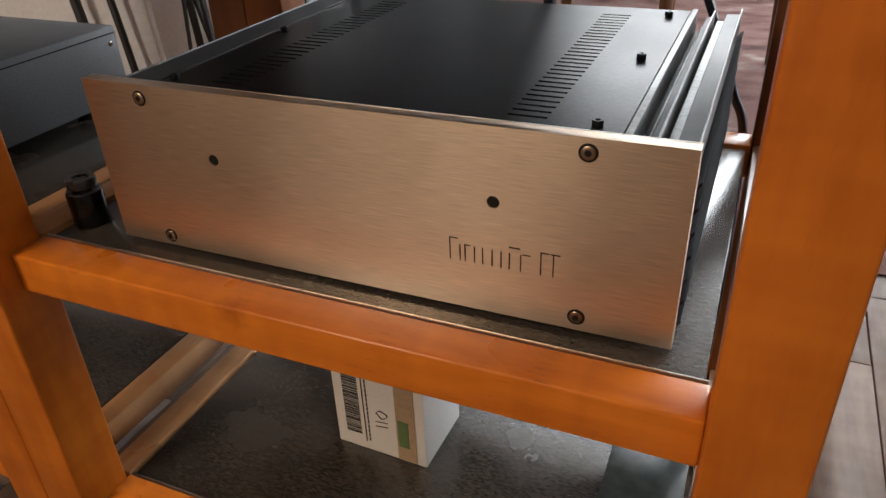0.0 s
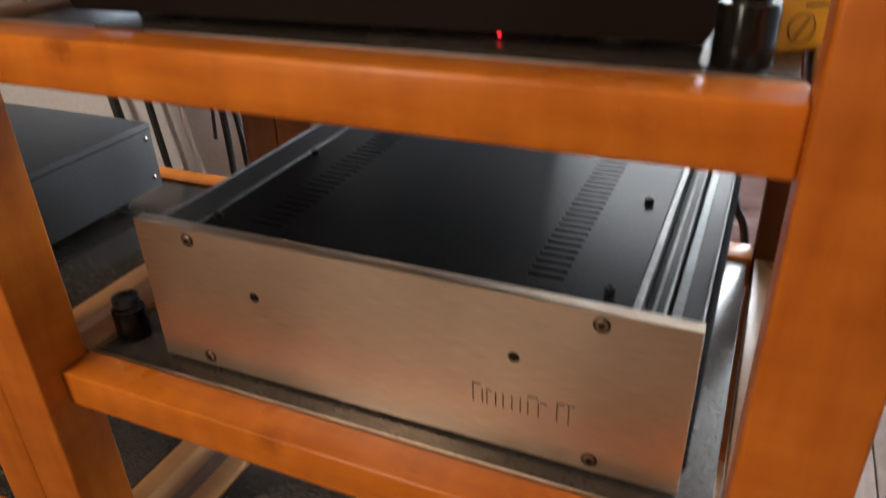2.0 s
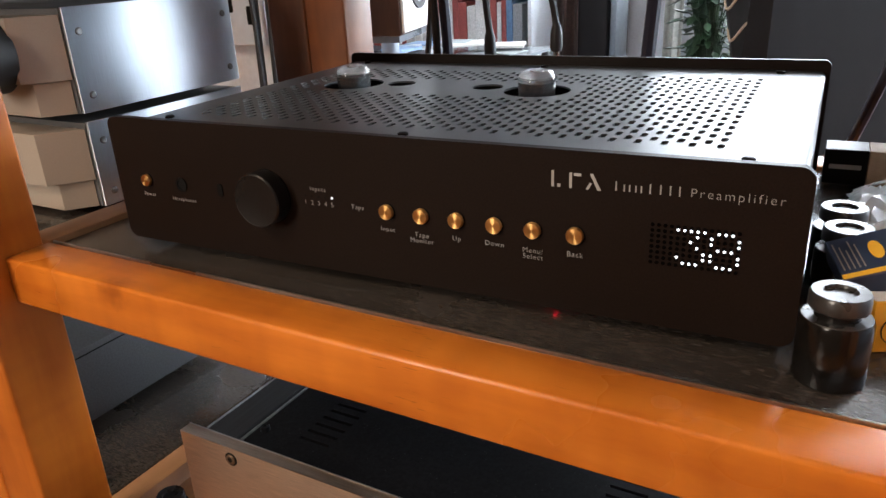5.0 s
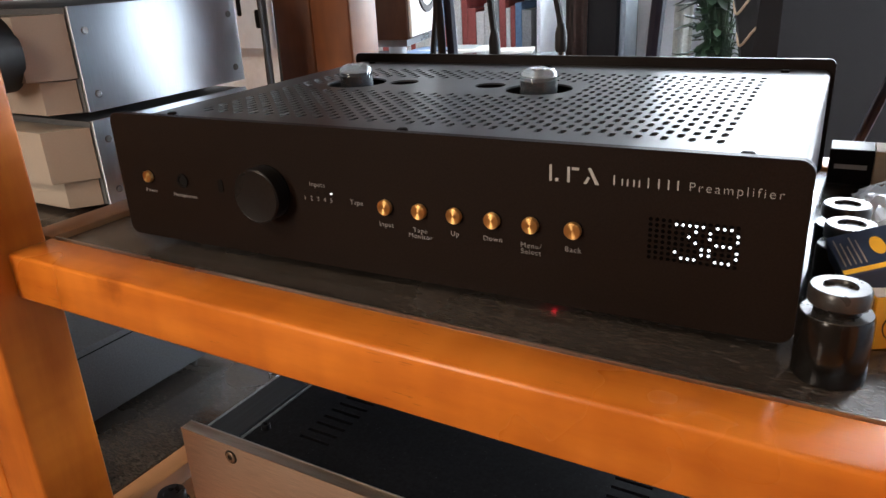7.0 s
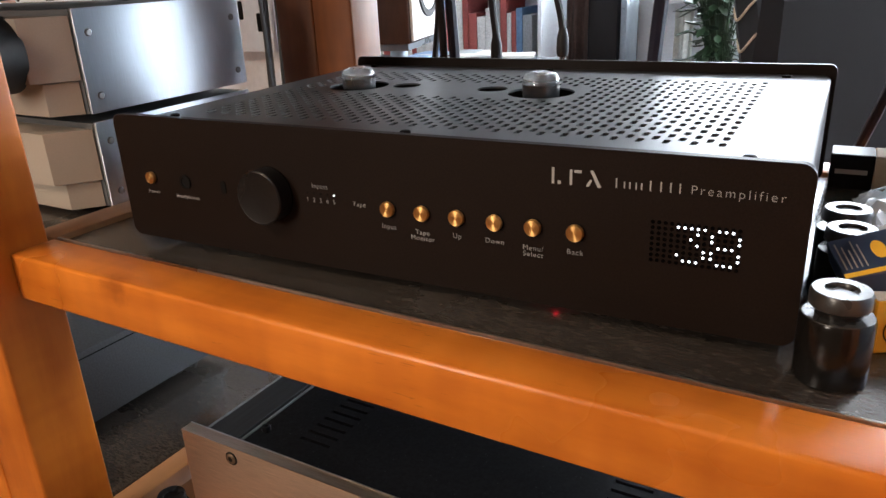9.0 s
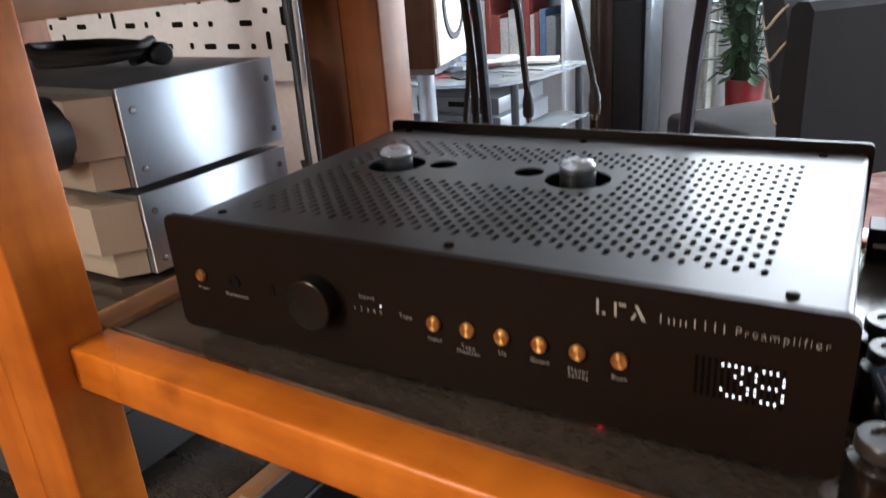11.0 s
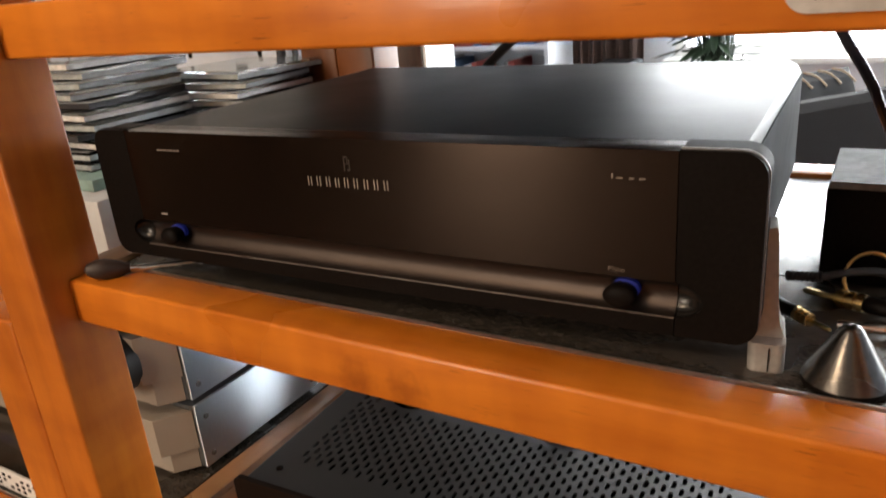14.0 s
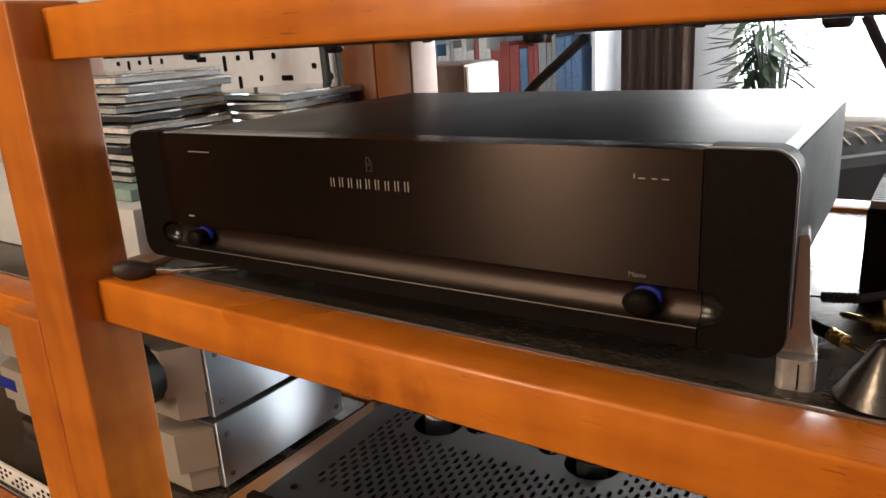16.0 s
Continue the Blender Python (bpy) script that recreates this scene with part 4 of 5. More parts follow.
# ---- cables ----
NAVY_RUB = surface("navy_cable", (0.012, 0.013, 0.030), 0.45, vary=0.2)
WHITE_RUB = surface("white_cable", (0.68, 0.68, 0.66), 0.45, vary=0.05)
for pts, r, mat, lab in (
    ([(0.060, 0.455, 1.02), (0.068, 0.475, 0.93), (0.072, 0.48, 0.80), (0.060, 0.475, 0.66), (0.075, 0.47, 0.50)], 0.0045, RUBBER, "black cable hanging behind the rack"),
    ([(0.078, 0.460, 1.02), (0.080, 0.480, 0.92), (0.085, 0.485, 0.78), (0.095, 0.48, 0.62)], 0.0060, NAVY_RUB, "dark blue cable hanging behind the rack"),
    ([(0.050, 0.465, 1.02), (0.062, 0.49, 0.90), (0.050, 0.49, 0.78), (0.030, 0.485, 0.62)], 0.0035, RUBBER, "thin black cable hanging behind the rack"),
    ([(0.122, 0.450, 1.02), (0.135, 0.465, 0.93), (0.140, 0.470, 0.86), (0.143, 0.470, 0.835)], 0.0038, RUBBER, "black cable with a loose plug end"),
    ([(0.165, 0.450, 1.02), (0.195, 0.465, 0.94), (0.212, 0.470, 0.87), (0.217, 0.470, 0.845)], 0.0036, RUBBER, "black cable with a loose plug end"),
    ([(0.330, 0.450, 1.02), (0.322, 0.470, 0.95), (0.312, 0.475, 0.86), (0.306, 0.475, 0.74), (0.305, 0.47, 0.55)], 0.0070, NAVY_RUB, "thick dark blue mains cable behind the rack"),
    ([(0.445, 0.446, 1.178), (0.465, 0.450, 1.138), (0.498, 0.455, 1.080), (0.522, 0.470, 1.00), (0.520, 0.480, 0.85), (0.480, 0.480, 0.70), (0.458, 0.475, 0.610), (0.478, 0.472, 0.545), (0.505, 0.470, 0.480), (0.522, 0.470, 0.420), (0.528, 0.475, 0.20), (0.540, 0.490, 0.006)], 0.0046, NAVY_RUB, "dark cable dropping from the top shelf"),
    ([(0.215, 0.40, 1.172), (0.175, 0.43, 1.150), (0.12, 0.45, 1.11), (0.06, 0.46, 1.04)], 0.0050, RUBBER, "black cable sloping down from the top shelf"),
    ([(-0.560, 0.86, 1.30), (-0.545, 0.86, 0.95), (-0.550, 0.86, 0.62), (-0.53, 0.86, 0.30), (-0.52, 0.84, 0.02)], 0.0075, RUBBER, "black cable running down the white wall"),
    ([(-0.530, 0.87, 1.30), (-0.520, 0.87, 0.90), (-0.525, 0.87, 0.60), (-0.49, 0.86, 0.25), (-0.48, 0.84, 0.02)], 0.0060, RUBBER, "black cable running down the white wall"),
    ([(-0.545, 0.84, 1.25), (-0.535, 0.84, 0.85), (-0.53, 0.84, 0.55), (-0.545, 0.84, 0.30)], 0.0040, RUBBER, "thin black cable running down the wall"),
    ([(-0.690, 0.88, 0.66), (-0.670, 0.88, 0.43), (-0.645, 0.87, 0.27), (-0.60, 0.86, 0.15), (-0.50, 0.80, 0.02)], 0.0060, WHITE_RUB, "white cable curving down the wall"),
    ([(-0.92, 0.88, 0.70), (-0.875, 0.88, 0.43), (-0.84, 0.87, 0.25), (-0.80, 0.86, 0.02)], 0.0110, RUBBER, "thick black cable against the wall"),
    ([(-0.80, 0.88, 0.62), (-0.765, 0.88, 0.40), (-0.73, 0.87, 0.20), (-0.70, 0.86, 0.02)], 0.0080, RUBBER, "black cable against the wall"),
    ([(-0.575, 0.87, 0.60), (-0.52, 0.87, 0.40), (-0.47, 0.84, 0.25), (-0.40, 0.70, 0.05)], 0.0060, RUBBER, "black cable slanting down the wall"),
):
    solid("cable", bm_tube(pts, r), mat, lab, "cable")
for x, y, z in ((0.1430, 0.470, 0.805), (0.2175, 0.470, 0.812)):
    p = thing("cable_plug", "black plug hanging on a loose cable", "plug", pose(x, y, z))
    part("grip", bm_lathe([(0.0035, 0.034), (0.0060, 0.024), (0.0062, 0.010), (0.005, 0.006)], (0, 0, 0), "z", 14), RUBBER, p)
    part("pin", bm_lathe([(0.0030, 0.0), (0.0035, 0.0058)], (0, 0, 0), "z", 12), CHROME, p)

# ---- isolators and tube boxes on the preamplifier's shelf ----


def isolator(x, y, z, s, label):
    o = thing("isolation_foot", label, "isolation foot", pose(x, y, z), group="black isolation feet")
    k = 1.18 * s
    part("cup", bm_lathe([(0.0138 * s, 0.0), (0.0148 * s, 0.001), (0.0148 * s, 0.0240 * k), (0.0142 * s, 0.0255 * k), (0.0112 * s, 0.0255 * k), (0.0108 * s, 0.0200 * k), (0, 0.0200 * k)], seg=40), ISO_BODY, o)
    part("cup_rim", bm_lathe([(0.0113 * s, 0.0256 * k), (0.0140 * s, 0.0256 * k), (0.0138 * s, 0.0259 * k), (0.0115 * s, 0.0259 * k)], seg=40), ISO_TOP, o)
    part("stem", bm_lathe([(0.0092 * s, 0.0202 * k), (0.0092 * s, 0.0285 * k)], seg=24), KNOB, o)
    part("cap", bm_lathe([(0.0110 * s, 0.0287 * k), (0.0122 * s, 0.0297 * k), (0.0122 * s, 0.0343 * k), (0.0114 * s, 0.0355 * k), (0.0068 * s, 0.0355 * k), (0.0064 * s, 0.0342 * k), (0, 0.0342 * k)], seg=40), ISO_TOP, o, "glossy black ringed cap")
    return o


ISO_BODY = surface("black_turned_plastic", (0.006, 0.0055, 0.005), 0.20, 0.0, 0.3, 300, bump=0.05, spec=0.30)
ISO_TOP = surface("worn_black_cap", (0.030, 0.029, 0.028), 0.30, 0.0, 0.35, 300, spec=0.55)
isolator(0.4985, 0.0690, 0.7352, 1.0, "black two-part isolation foot standing beside the preamplifier")
isolator(0.4985, 0.1510, 0.7352, 1.0, "black isolation foot among others beside the preamplifier")
isolator(0.4950, 0.1840, 0.7352, 1.0, "black isolation foot among others beside the preamplifier")
isolator(0.0165, 0.0700, 0.4472, 1.0, "black isolation foot beside the champagne amplifier")
NAVY = surface("navy_card", (0.020, 0.035, 0.075), 0.45, vary=0.15)
YELLOW = surface("yellow_card", (0.75, 0.42, 0.02), 0.5, vary=0.06)
yb = thing("yellow_tube_box", "yellow and white tube carton lying on the shelf", "carton", pose(0.5130, 0.098, 0.7352, 0, 0, 30))
part("carton", bm_box(0.0, 0.055, 0.0, 0.022, 0.0, 0.0265, 0.0006, 1), YELLOW, yb)
part("white_top", bm_box(0.0, 0.055, 0.0, 0.022, 0.0267, 0.0271), CARD, yb)
part("end_flap", bm_box(-0.0006, -0.0002, 0.001, 0.021, 0.001, 0.0255), KRAFT, yb)
em = bmesh.new()
for k in range(24):
    a, b = 2 * math.pi * k / 24, 2 * math.pi * (k + 1) / 24
    bm_prism([(0.012 + 0.0075 * math.cos(a), 0.0115 + 0.0075 * math.sin(a)), (0.012 + 0.0070 * math.cos(a), 0.0115 + 0.0070 * math.sin(a)), (0.012 + 0.0070 * math.cos(b), 0.0115 + 0.0070 * math.sin(b)), (0.012 + 0.0075 * math.cos(b), 0.0115 + 0.0075 * math.sin(b))], "y", -0.0005, -0.0001, bm=em)
bm_prism([(0.0085, 0.0065), (0.0092, 0.0062), (0.0157, 0.0162), (0.0150, 0.0166)], "y", -0.0005, -0.0001, bm=em)
bm_box(0.012, 0.036, -0.0005, -0.0001, 0.0222, 0.0234, bm=em)
part("printed_emblem", em, SOCKET, yb)
nb = thing("navy_tube_box", "navy tube carton with a yellow oval, leaning on others", "carton", pose(0.5000, 0.102, 0.7650, 17, -17, 18))
part("carton", bm_box(0.0, 0.075, 0.0, 0.029, -0.009, 0.004, 0.0006, 1), NAVY, nb)
part("yellow_edge", bm_box(0.0, 0.0750, 0.0005, 0.0035, 0.0041, 0.0043), YELLOW, nb)
part("oval", bm_prism([(0.0185 + 0.0030 * math.cos(k * 0.262), 0.0155 + 0.0062 * math.sin(k * 0.262)) for k in range(24)], "z", 0.0041, 0.0045), YELLOW, nb)
part("picture", bm_prism(round_rect(0.026, 0.048, 0.009, 0.024, 0.004), "z", 0.0041, 0.0045), KRAFT, nb)
tx = bmesh.new()
for k in range(5):
    bm_box(0.002 + 0.0022 * k, 0.0026 + 0.0022 * k, 0.006, 0.025 - (k % 3) * 0.003, 0.0041, 0.0044, bm=tx)
part("print_lines", tx, PRINT_DIM, nb)
bk = thing("tube_carton", "black and tan tube carton at the back of the shelf", "carton", pose(0.4760, 0.370, 0.7352, 0, 0, 2))
part("black_half", bm_box(0.0, 0.030, 0.0, 0.030, 0.0, 0.027, 0.0006, 1), PARA_END, bk)
part("tan_half", bm_box(0.0302, 0.090, 0.0, 0.030, 0.0, 0.027, 0.0006, 1), KRAFT, bk)
part("print_line", bm_box(0.004, 0.026, -0.0006, -0.0002, 0.012, 0.0155), PRINT_DIM, bk)


def bag():
    """A crumpled clear plastic bag: a thin sheet folded over itself."""
    bm = bmesh.new()
    nx, ny = 26, 30
    rows = []
    for j in range(ny):
        row = []
        for i in range(nx):
            u, v = i / (nx - 1), j / (ny - 1)
            edge = min(u, 1 - u, v, 1 - v)
            q = Vector((u * 3.1, v * 3.7, 0.4))
            fold = abs(noise.noise(q * 1.7)) * 0.8 + abs(noise.noise(q * 4.1)) * 0.35
            z = 0.0012 + min(1, edge * 5) * (0.010 + 0.030 * fold)
            row.append(bm.verts.new((u * 0.085 + 0.006 * noise.noise(q * 2.0), v * 0.150 + 0.006 * noise.noise(q * 2.3 + Vector((5, 0, 0))), z)))
        rows.append(row)
    for a, b in zip(rows, rows[1:]):
        for i in range(nx - 1):
            bm.faces.new((a[i], a[i + 1], b[i + 1], b[i]))
    g = bmesh.ops.extrude_face_region(bm, geom=bm.faces[:])
    for v in g["geom"]:
        if isinstance(v, bmesh.types.BMVert):
            v.co.z -= 0.0005
    bmesh.ops.recalc_face_normals(bm, faces=bm.faces[:])
    return bm


FILM, _n2, _l2, _b2 = _tree("clear_film")
_b2.inputs["Base Color"].default_value = (0.85, 0.87, 0.88, 1)
_b2.inputs["Roughness"].default_value = 0.16
_b2.inputs["Transmission Weight"].default_value = 0.38
_b2.inputs["IOR"].default_value = 1.3
bg = thing("plastic_bag", "crumpled clear plastic bag behind the isolation feet", "plastic bag", pose(0.4950, 0.195, 0.7352))
part("film", bag(), FILM, bg)
part("seal_strip", bm_tube([(0.004, 0.152, 0.0024), (0.030, 0.158, 0.012), (0.055, 0.153, 0.008), (0.084, 0.150, 0.0026)], 0.0011, 6), FILM, bg, "whitish rolled seal edge")

# ---- things on the upper shelf ----
SATIN = surface("satin_grey_metal", (0.46, 0.43, 0.40), 0.42, 0.4, 0.08, 300)
be = thing("metal_stand", "pale satin metal wedge stand beside the preamplifier", "stand", pose(0.4605, 0.0560, 1.0212, 0, 0, 8))
part("blade", bm_prism([(-0.0012, 0.0150), (-0.0008, 0.020), (0.0004, 0.030), (0.0020, 0.066), (0.0026, 0.0695), (0.0074, 0.0705), (0.0082, 0.068), (0.0104, 0.032), (0.0118, 0.022), (0.0142, 0.0150)], "y", 0.004, 0.020), SATIN, be)
part("base", bm_prism(round_rect(-0.0016, 0.0148, -0.004, 0.030, 0.004), "z", 0.0, 0.0148), SATIN, be)
part("slit", bm_box(0.0072, 0.0078, -0.0046, -0.0038, 0.001, 0.0130), DARK, be)
CONE = surface("black_chrome_cone", (0.10, 0.095, 0.09), 0.25, 0.9, 0.15, 300)
cs = thing("cone_spike", "dark polished metal cone spike on the shelf", "cone spike", pose(0.5010, 0.0560, 1.0212))
part("base_ring", bm_lathe([(0.0176, 0.0), (0.0188, 0.0012), (0.0188, 0.0039)], seg=56), PARA_END, cs)
part("cone", bm_lathe([(0.0188, 0.0040), (0.0050, 0.0275), (0.0036, 0.0290), (0.0015, 0.0298), (0, 0.030)], seg=56), CONE, cs)
ps = thing("power_supply", "black metal box with finely ribbed top", "power supply", pose(0.4800, 0.1700, 1.0212))
part("body", bm_box(0.0, 0.049, 0.0, 0.085, 0.002, 0.058, 0.001), PARA_END, ps)
# Ribs are black metal too; their grey reflection is put into a paler colour.
for k in range(15):
    part("rib", bm_box(0.001, 0.048, 0.002 + k * 0.0056, 0.0045 + k * 0.0056, 0.0575, 0.0625, 0.0004, 1), SINK_EDGE, ps)
solid("black_puck", bm_lathe([(0.018, 0.0), (0.019, 0.002), (0.019, 0.012), (0.0175, 0.014), (0, 0.014)], seg=32), RUBBER, "black rubber puck lying behind the preamplifier", "puck", m=pose(0.498, 0.300, 1.0212))
GOLD = surface("gold_plating", (0.72, 0.50, 0.20), 0.28, 1.0, 0.1, 200)


def jack(m, label):
    j = thing("audio_plug", label, "plug", m)
    part("barrel", bm_lathe([(0.0032, 0.0), (0.0048, 0.004), (0.0048, 0.020), (0.0040, 0.022)], (0, 0, 0), "x", 18), PARA_END, j)
    for k in range(3):
        part("ring", bm_lathe([(0.0052, 0.0225 + k * 0.005), (0.0052, 0.0255 + k * 0.005), (0.0042, 0.0258 + k * 0.005), (0.0042, 0.0272 + k * 0.005)], (0, 0, 0), "x", 18), GOLD, j)
    part("pin", bm_lathe([(0.0018, 0.0378), (0.0018, 0.052), (0.0008, 0.0545)], (0, 0, 0), "x", 12), GOLD, j)
    return j


jack(pose(0.4620, 0.1235, 1.0268, 0, 0, -42) @ Matrix.Scale(0.74, 4), "gold and black audio plug lying loose on the shelf")
jack(pose(0.5270, 0.1300, 1.0268, 0, 0, 165), "gold banded audio plug lying loose on the shelf")
solid("pen_plug", bm_lathe([(0.0022, 0.0), (0.0026, 0.002), (0.0026, 0.022), (0.0045, 0.024), (0.0045, 0.045), (0.003, 0.047)], (0, 0, 0), "x", 16), CHROME, "slim metal and gold plug lying on the shelf", "plug", m=pose(0.494, 0.106, 1.0260, 0, 0, 6))
lc = thing("loose_cable", "short black ribbed cable end beside the power supply", "cable")
part("sleeve", bm_lathe([(0.0026 + 0.0005 * (k % 2), 0.0012 * k) for k in range(16)], axis="x", seg=16), RUBBER, lc, m=pose(0.466, 0.1340, 1.0385, 0, -8, -6))
part("cord", bm_tube([(0.4835, 0.1322, 1.0410), (0.500, 0.140, 1.0430), (0.515, 0.148, 1.040), (0.528, 0.140, 1.030)], 0.0024), RUBBER, lc)
part("wire", bm_tube([(0.4660, 0.1340, 1.0385), (0.458, 0.136, 1.0365), (0.450, 0.134, 1.030), (0.4455, 0.130, 1.0225)], 0.0006, 6), CHROME, lc)
solid("wire_ring", bm_tube([(0.507 + 0.013 * math.cos(k * 0.52), 0.148 + 0.004 * math.sin(k * 0.52), 1.0362 + 0.0140 * math.sin(k * 0.52)) for k in range(13)], 0.0011), GOLD, "thin copper wire ring leaning on the power supply", "wire")
br = thing("record_brush", "dark bulb-handled brush with metal stem on the rail", "brush", pose(0.0190, 0.0030, 1.0330, 0, 8, 50))
part("bulb", bm_lathe([(0.0, 0.0), (0.0042, 0.002), (0.0072, 0.008), (0.0078, 0.015), (0.0060, 0.024), (0.0030, 0.031)], (0, 0, 0), "x", 24), surface("dark_brown_bulb", (0.035, 0.020, 0.015), 0.5), br)
part("stem", bm_lathe([(0.0026, 0.0305), (0.0020, 0.036), (0.0020, 0.100)], (0, 0, 0), "x", 14), CHROME, br)
solid("metal_rod", bm_lathe([(0.0022, 0.0), (0.0022, 0.070)], (0, 0, 0), "x", 12), CHROME, "thin metal rod lying under the preamplifier's edge", "rod", m=pose(0.036, 0.026, 1.0265, 0, 0, 40))

# maker's plate on the top rail
pl = thing("maker_plate", "satin silver plate with dark strokes on the rail", "plate", pose(0, 0, 0))
part("plate", bm_prism(round_rect(0.4695, 0.5270, 1.1885, 1.2040, 0.0076, 8), "y", -0.0016, -0.0001), SATIN, pl)
for x, w, h in ((0.4790, 0.0034, 0.0050), (0.4838, 0.0040, 0.0050), (0.4890, 0.0036, 0.0050), (0.4936, 0.0022, 0.0066), (0.4970, 0.0040, 0.0085), (0.5022, 0.0036, 0.0050), (0.5068, 0.0032, 0.0050), (0.5110, 0.0038, 0.0050), (0.5158, 0.0030, 0.0050)):
    for a, top in ((x, h), (x + 0.0020, 0.0044)):
        part("stroke", bm_box(a, a + 0.0008, -0.0019, -0.0015, 1.1928, 1.1928 + top), SOCKET, pl)

# record player feet and base on the top shelf
tt = thing("record_player", "black record player base on red and black feet", "record player", pose(0.075, 0.05, 1.2132))
part("plinth", bm_box(0.0, 0.43, 0.0, 0.33, 0.030, 0.075, 0.004), PARA_END, tt)
RED = surface("red_lacquer", (0.28, 0.035, 0.015), 0.3)
for x in (0.045, 0.385):
    for y in (0.04, 0.29):
        ft = part("foot", bm_lathe([(0.016, 0.0), (0.016, 0.005), (0.008, 0.010), (0.008, 0.0298)], (x, y, 0), "z", 20), PARA_END, tt)
        part("band", bm_lathe([(0.0095, 0.012), (0.0095, 0.026)], (x, y, 0), "z", 20), RED, ft)

rb = thing("wooden_case", "dark red-brown lacquered case on the top shelf", "case", pose(-0.012, 0.10, 1.2132))
part("case_body", bm_box(0.0, 0.070, 0.0, 0.16, 0.0, 0.10, 0.003), PARA_END, rb)
for x in (0.016, 0.030, 0.046):
    part("red_strip", bm_box(x, x + 0.008, -0.0016, -0.0002, 0.006, 0.094, 0.0005, 1), RED, rb)

# ---- bottom shelf ----
bx = thing("carton", "white cardboard carton with barcode label on the bottom shelf", "carton", pose(0.1780, 0.1560, 0.1655, 0, 0, -2))
part("box", bm_box(0.0, 0.104, 0.0, 0.082, 0.0, 0.112, 0.0012), CARD, bx)
part("tape_strip", bm_box(0.072, 0.0935, -0.0007, -0.0003, 0.002, 0.110), KRAFT, bx)
bc = bmesh.new()
r5 = random.Random(2)
z = 0.020
while z < 0.100:
    h = r5.choice((0.0008, 0.0012, 0.002))
    bm_box(0.012, 0.030, -0.0007, -0.0002, z, z + h, bm=bc)
    z += h + r5.choice((0.0008, 0.0012, 0.0016))
bm_box(0.0345, 0.0355, -0.0007, -0.0002, 0.012, 0.105, bm=bc)
for k in range(14):
    bm_box(0.0385, 0.0400, -0.0007, -0.0002, 0.014 + 0.006 * k, 0.0182 + 0.006 * k, bm=bc)
part("barcode", bc, SOCKET, bx)
hw = bmesh.new()
bm_tube([(0.048, -0.0005, 0.038), (0.062, -0.0005, 0.040)], 0.0005, 6, hw)
bm_tube([(0.048, -0.0005, 0.044), (0.062, -0.0005, 0.046)], 0.0005, 6, hw)
bm_tube([(0.050, -0.0005, 0.056), (0.056, -0.0005, 0.050), (0.062, -0.0005, 0.056), (0.054, -0.0005, 0.060), (0.049, -0.0005, 0.055)], 0.0005, 6, hw)
part("pen_marks", hw, SOCKET, bx)
part("green_label", bm_box(0.074, 0.086, -0.0011, -0.0008, 0.020, 0.055), surface("green_label", (0.10, 0.16, 0.06), 0.6), bx)
gb = thing("glass_tank", "grey-green glass sided box on the bottom shelf", "glass box", pose(0.4560, 0.140, 0.1655))
part("tank", bm_box(0.0, 0.070, 0.0, 0.105, 0.0, 0.030, 0.002), surface("smoked_green_glass", (0.03, 0.045, 0.04), 0.1, vary=0.3), gb)
part("lid", bm_box(-0.001, 0.071, -0.001, 0.106, 0.0302, 0.0345, 0.001), surface("smoked_lid", (0.05, 0.06, 0.058), 0.2, vary=0.3), gb)

# ---- the room beyond ----
FABRIC = surface("charcoal_weave", (0.021, 0.019, 0.019), 0.9, vary=0.3, scale=900, bump=0.5, spec=0.1)
LEGWOOD = wood("walnut_leg", (0.22, 0.10, 0.045), (0.12, 0.05, 0.02), 2)
RUG = 0.0105
ch = thing("armchair", "charcoal upholstered chair on tapered wooden legs, back towards the rack", "chair", pose(0.272, 1.809, RUG, 0, 0, 50.5))
part("seat", bm_box(0.006, 0.560, 0.090, 0.600, 0.335, 0.432, 0.030, 4), FABRIC, ch)
part("backrest", bm_prism([(0.0, 0.330), (0.085, 0.330), (0.088, 0.62), (0.075, 0.785), (0.055, 0.802), (0.020, 0.802), (0.0, 0.780)], "x", 0.0, 0.566), FABRIC, ch)
part("seat_frame", bm_box(0.040, 0.530, 0.090, 0.560, 0.300, 0.336, 0.006), FABRIC, ch)
for x in (0.045, 0.515):
    for y in (0.060, 0.530):
        part("leg", bm_lathe([(0.013, 0.0), (0.013, 0.003), (0.021, 0.3295 if y < 0.1 else 0.2995)], (x, y, 0), "z", 16), LEGWOOD, ch)
cu = thing("cushion", "black cushion with gold zigzag stitching leaning on the chair", "cushion", pose(0.2085, 1.893, 0.437 + RUG, -16, 0, 50.5))
own = bmesh.new()
for side in (1, -1):
    g = [[own.verts.new((0.44 * i / 14, side * 0.052 * max(0.0, (1 - (2 * i / 14 - 1) ** 8) * (1 - (2 * j / 14 - 1) ** 6)) ** 0.5, 0.42 * j / 14)) for i in range(15)] for j in range(15)]
    for j in range(14):
        for i in range(14):
            own.faces.new((g[j][i], g[j][i + 1], g[j + 1][i + 1], g[j + 1][i]))
bmesh.ops.remove_doubles(own, verts=own.verts[:], dist=1e-5)
bmesh.ops.recalc_face_normals(own, faces=own.faces[:])
part("pad", own, surface("black_cotton", (0.012, 0.012, 0.013), 0.9), cu)
THREAD = surface("gold_thread", (0.50, 0.38, 0.26), 0.7)
